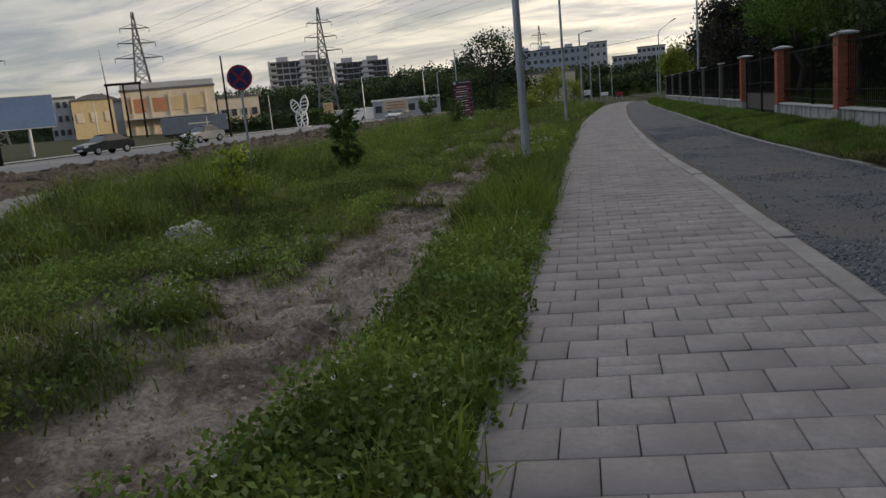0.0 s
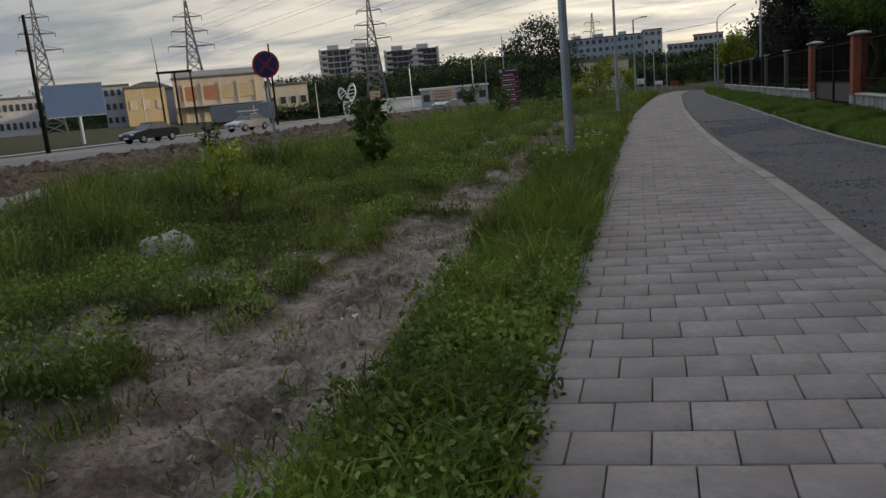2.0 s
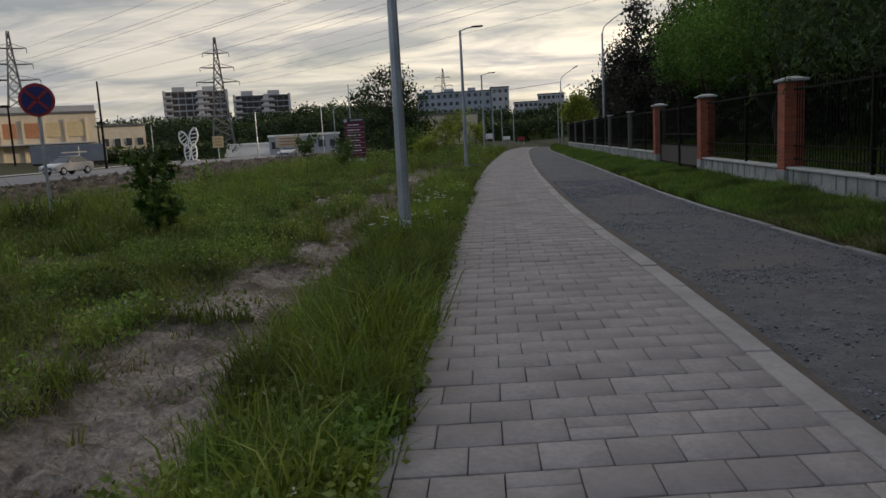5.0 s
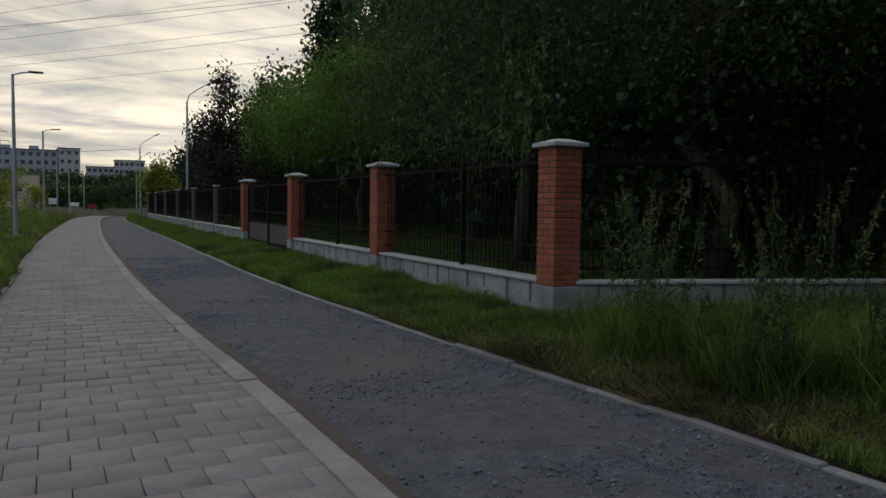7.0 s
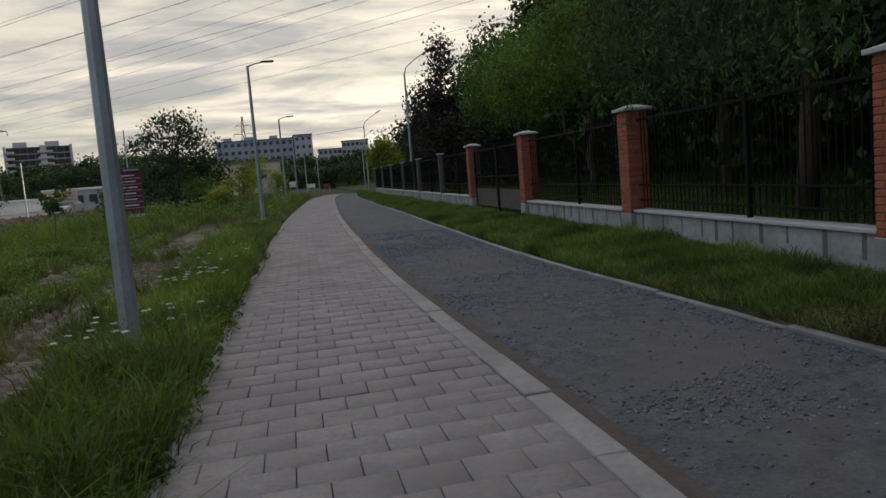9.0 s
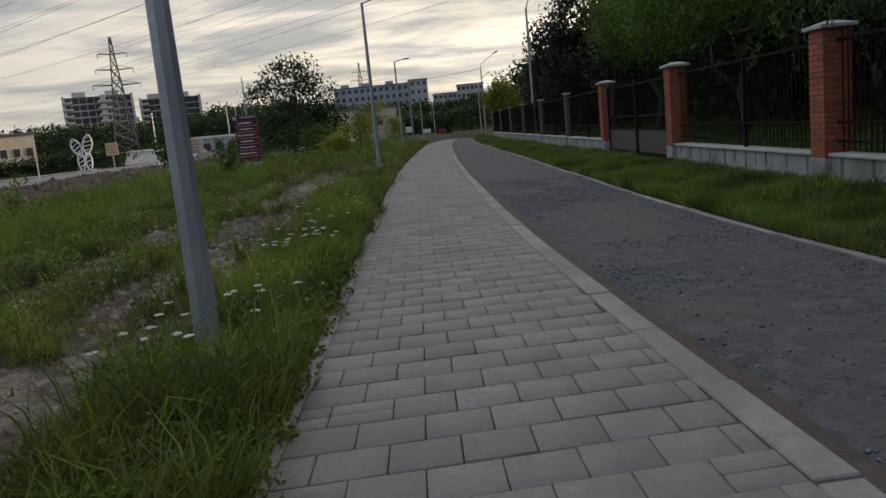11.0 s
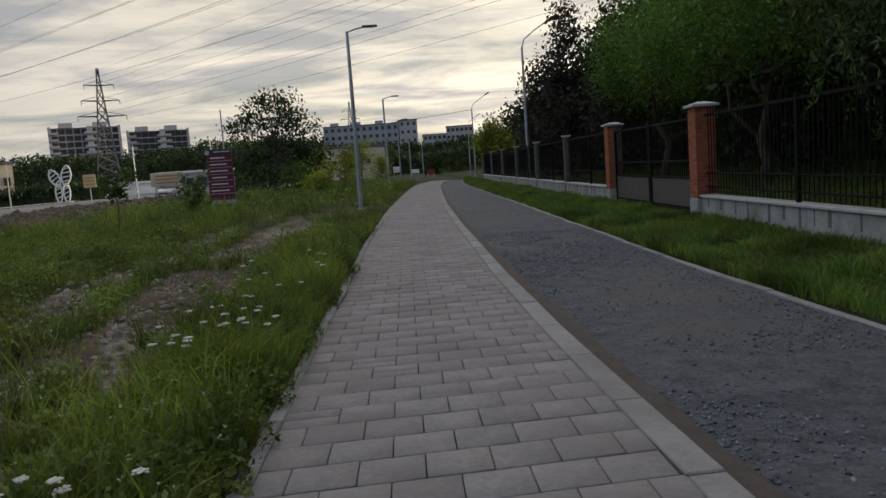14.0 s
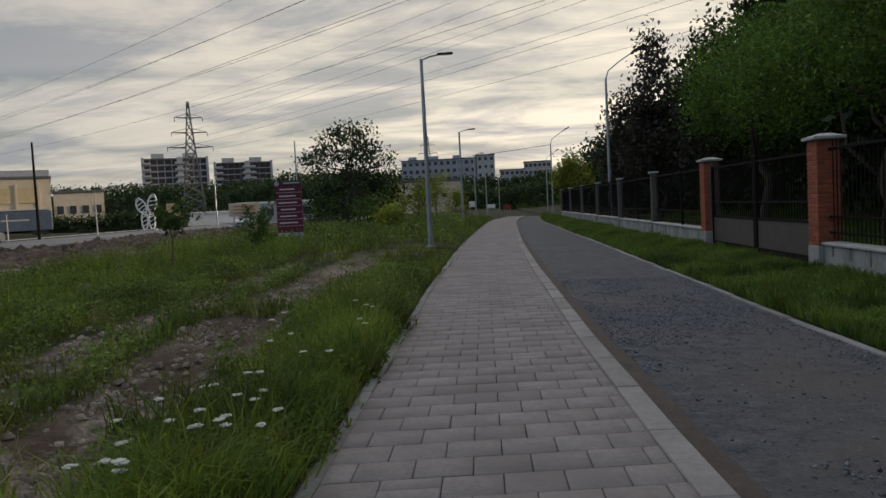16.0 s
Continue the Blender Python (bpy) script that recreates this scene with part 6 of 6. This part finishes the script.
kerbs(PATH_R, -14, 74, KERB_W, 0.22, lambda x, y: -0.021 * x + 0.002, M_KERB, "kerb_1", "pale flush concrete kerb between pavers and gravel")
kerbs(GRAVEL_R, -14, 74, 0.085, 0.22, lambda x, y: -0.105 + 0.02, M_KERB_DIRTY, "kerb_2", "narrow weathered concrete kerb along the verge", jitter=0.007)
kerbs(lambda y: PAVE_L(y) - 0.089, -14, 62, 0.085, 0.16, lambda x, y: -0.021 * x - 0.004, M_KERB_DIRTY, "kerb_3", "thin concrete edging half hidden by grass", jitter=0.004)


def loose_stones():
    rng = np.random.default_rng(511)
    n = 78000
    y = -9 + 23 * rng.random(n) ** 1.25
    l, r = PATH_R(y) + KERB_W + 0.02, GRAVEL_R(y) - 0.01
    x = l + (r - l) * rng.random(n)
    dense = 1.2 * smooth(0.50, 0.68, fractal(x, y, 0.8, 521)) + 0.9 * smooth(0.35, 0.05, r - x) + 0.75 * smooth(0.45, 0.12, x - l) * smooth(0.42, 0.6, fractal(x, y, 1.3, 523)) + 0.10
    ok = rng.random(n) < dense
    x, y = x[ok], y[ok]
    s = 0.005 + 0.017 * rng.random(len(x)) ** 3.2
    z = gravel_z(x, y)
    base = np.array([[0.9, 0.1, -0.4], [-0.6, 0.7, -0.4], [-0.4, -0.8, -0.4], [0.05, 0.0, 0.75]])
    f0 = np.array([[0, 1, 3], [1, 2, 3], [2, 0, 3], [0, 2, 1]])
    v = base[None] * s[:, None, None] * rng.uniform(0.55, 1.45, (len(x), 4, 1)) + rng.normal(size=(len(x), 4, 3)) * (s * 0.25)[:, None, None]
    a = rng.uniform(0, 6.28, len(x))
    c, sn = np.cos(a)[:, None], np.sin(a)[:, None]
    vx, vy = v[..., 0] * c - v[..., 1] * sn, v[..., 0] * sn + v[..., 1] * c
    v = np.stack([vx + x[:, None], vy + y[:, None], v[..., 2] * 0.75 + (z + s * 0.3)[:, None]], -1)
    f = (np.arange(len(x))[:, None, None] * 4 + f0[None]).reshape(-1, 3)
    tagged(new("crushed_stones", fast_mesh("crushed_stones", v.reshape(-1, 3), f, M_STONE)), "loose grey crushed stones on the gravel path", "gravel", kind="stuff")


loose_stones()


def soil_clods():
    """Crumbs and clods of dry earth on the bare ground."""
    rng = np.random.default_rng(541)
    n = 42000
    x, y = rng.uniform(-4.6, -0.6, n), rng.uniform(-11, 14, n)
    ok = rng.random(n) < bare_soil(x, y) * (0.2 + 0.9 * smooth(0.42, 0.62, fractal(x, y, 1.5, 551)))
    x, y = x[ok], y[ok]
    s = (0.005 + 0.021 * rng.random(len(x)) ** 4) * np.where(y > -1, 2.1, 1.0)
    turn = np.arange(4) * radians(90)
    spin = rng.uniform(0, 6.283, (len(x), 1))
    low = np.stack([np.cos(turn + spin), np.sin(turn + spin), np.full((len(x), 4), -0.4)], -1)
    high = np.stack([0.65 * np.cos(turn + spin + 0.6), 0.65 * np.sin(turn + spin + 0.6), np.full((len(x), 4), 0.6)], -1)
    v = np.concatenate([low, high], 1) * s[:, None, None] * rng.uniform(0.65, 1.3, (len(x), 8, 1))
    v[..., 2] *= 0.75
    v += np.stack([x, y, ground_z(x, y) + s * 0.15], -1)[:, None]
    f0 = np.array([[0, 1, 4], [1, 5, 4], [1, 2, 5], [2, 6, 5], [2, 3, 6], [3, 7, 6], [3, 0, 7], [0, 4, 7], [4, 5, 6], [4, 6, 7]])
    f = (np.arange(len(x))[:, None, None] * 8 + f0[None]).reshape(-1, 3)
    tagged(new("soil_clods", fast_mesh("soil_clods", v.reshape(-1, 3), f, M_CLOD)), "crumbled dry earth clods on the bare soil", "soil", kind="stuff")


M_CLOD = surface("dry_earth_clods", (0.13, 0.105, 0.086), (0.27, 0.23, 0.19), 8, 0.95, 0.4, rand="island", amount=0.45)
soil_clods()


def bank_clods():
    """Lumps of dug earth along the road works."""
    rng = np.random.default_rng(561)
    n = 5200
    y = rng.uniform(-12, 75, n)
    x = ROAD_F(y) + 0.4 - 9.5 * rng.random(n) ** 1.4
    s = 0.05 + 0.28 * rng.random(n) ** 3
    base = np.array([[0.9, 0.1, -0.4], [-0.6, 0.7, -0.4], [-0.4, -0.8, -0.4], [0.05, 0.0, 0.75], [0.5, 0.6, 0.3], [-0.5, -0.1, 0.4]])
    f0 = np.array([[0, 4, 3], [4, 1, 3], [1, 5, 3], [5, 2, 3], [2, 0, 3], [0, 1, 4], [1, 2, 5]])
    v = base[None] * s[:, None, None] * rng.uniform(0.6, 1.4, (n, 6, 1)) + rng.normal(size=(n, 6, 3)) * (s * 0.2)[:, None, None]
    v[..., 2] *= 0.7
    v += np.stack([x, y, ground_z(x, y) + s * 0.1], -1)[:, None]
    f = (np.arange(n)[:, None, None] * 6 + f0[None]).reshape(-1, 3)
    tagged(new("earth_lumps", fast_mesh("earth_lumps", v.reshape(-1, 3), f, M_LUMP)), "dark lumps of dug earth along the road works", "soil", kind="stuff")


M_LUMP = surface("dug_earth_lumps", (0.035, 0.027, 0.020), (0.15, 0.11, 0.082), 3, 0.95, 0.5, rand="island", amount=0.5)
bank_clods()


PAIRS = ((0.50, -8.97), (0.28, -5.89), (0.71, -5.59), (1.07, -4.83), (0.60, -5.16), (1.37, -0.92), (-0.14, -0.85), (-0.23, 0.0), (0.09, 4.10), (0.11, 3.84), (-0.25, 3.04))


def pavers():
    """Pavers 30 by 27 cm in running bond from the edging, the rows a little askew; some are pairs of half-width strips."""
    rng = np.random.default_rng(531)
    root = tagged(new("pavement"), "grey and pinkish concrete pavers in running bond", "pavement", kind="structure")
    pu, pv, gap, skew = 0.2965, 0.26875, 0.0065, math.tan(radians(8.4))
    settle = line((-12, -0.05), (-9.4, -0.052), (-7.5, -0.028), (-4.3, 0.053), (-0.7, -0.072), (3.0, 0.03), (12, 0.0))
    shape = {}

    def prism(w, d, lean):
        """Corners of a slab w along the row and d across it, joints leaning by lean."""
        out = []
        for inset, zz in ((0.004, 0.0), (0.0, -0.004), (0.0, -0.045)):
            for sx, sy in ((-1, -1), (1, -1), (1, 1), (-1, 1)):
                lu, lv = sx * (w / 2 - inset), sy * (d / 2 - inset)
                out.append((lu + lean * lv, lv + skew * lu, zz - 0.021 * (lu + lean * lv)))
        return out

    sides = [(0, 1, 2, 3)] + [(a + i, a + (i + 1) % 4, b + (i + 1) % 4, b + i) for a, b in ((4, 0), (8, 4)) for i in range(4)]
    fv, ff, count = [], [], 0
    for row in range(-50, 280):
        v = row * pv - pv / 2 + 0.045
        v += float(settle(v))
        lean = float(PAVE_L(v + 0.5) - PAVE_L(v - 0.5))
        for c in range(-1, 10):
            u0 = c * pu + (row % 2) * pu / 2
            guess = v + (float(PAVE_L(v)) + u0 - 0.8) * skew
            left = float(PAVE_L(guess))
            a, b = max(u0, 0.0), min(u0 + pu, float(PATH_R(guess)) - 0.004 - left)
            w = b - a - gap
            if w < 0.035:
                continue
            cx = left + (a + b) / 2
            cy = v + (cx - 0.8) * skew
            if cy > 73:
                continue
            pair = any(abs(cx - px) < pu / 2 and abs(cy - py) < pv / 2 for px, py in PAIRS) or (cy > 6 and rng.random() < 0.012)
            dz, d = rng.normal() * 0.0013, pv - gap
            for off, dd in (((-pv / 4, pv / 2 - gap), (pv / 4, pv / 2 - gap)) if pair else ((0, d),)):
                ox, oy = cx + lean * off, cy + off
                z = -0.021 * ox + dz
                if -10.4 < oy and count < 300:
                    key = (round(w, 2), round(dd, 2), round(lean, 2))
                    if key not in shape:
                        shape[key] = fast_mesh("paver", prism(key[0] if w < pu - 0.02 else pu - gap, dd, key[2]), sides, M_PAVER)
                    o = part("paver", shape[key], M_PAVER, root)
                    o.matrix_basis = Matrix.Translation((ox, oy, z)) @ Euler((rng.normal() * 0.003, rng.normal() * 0.003, 0)).to_matrix().to_4x4()
                    count += 1
                else:
                    n = len(fv)
                    fv += [(ox + p[0], oy + p[1], z + p[2]) for p in prism(w, dd, lean)]
                    ff += [tuple(n + k for k in f) for f in sides]
    o = part("paver_field", fast_mesh("paver_field", fv, ff, M_PAVER_FAR), M_PAVER_FAR, root)
    o["kind"] = "stuff"


pavers()
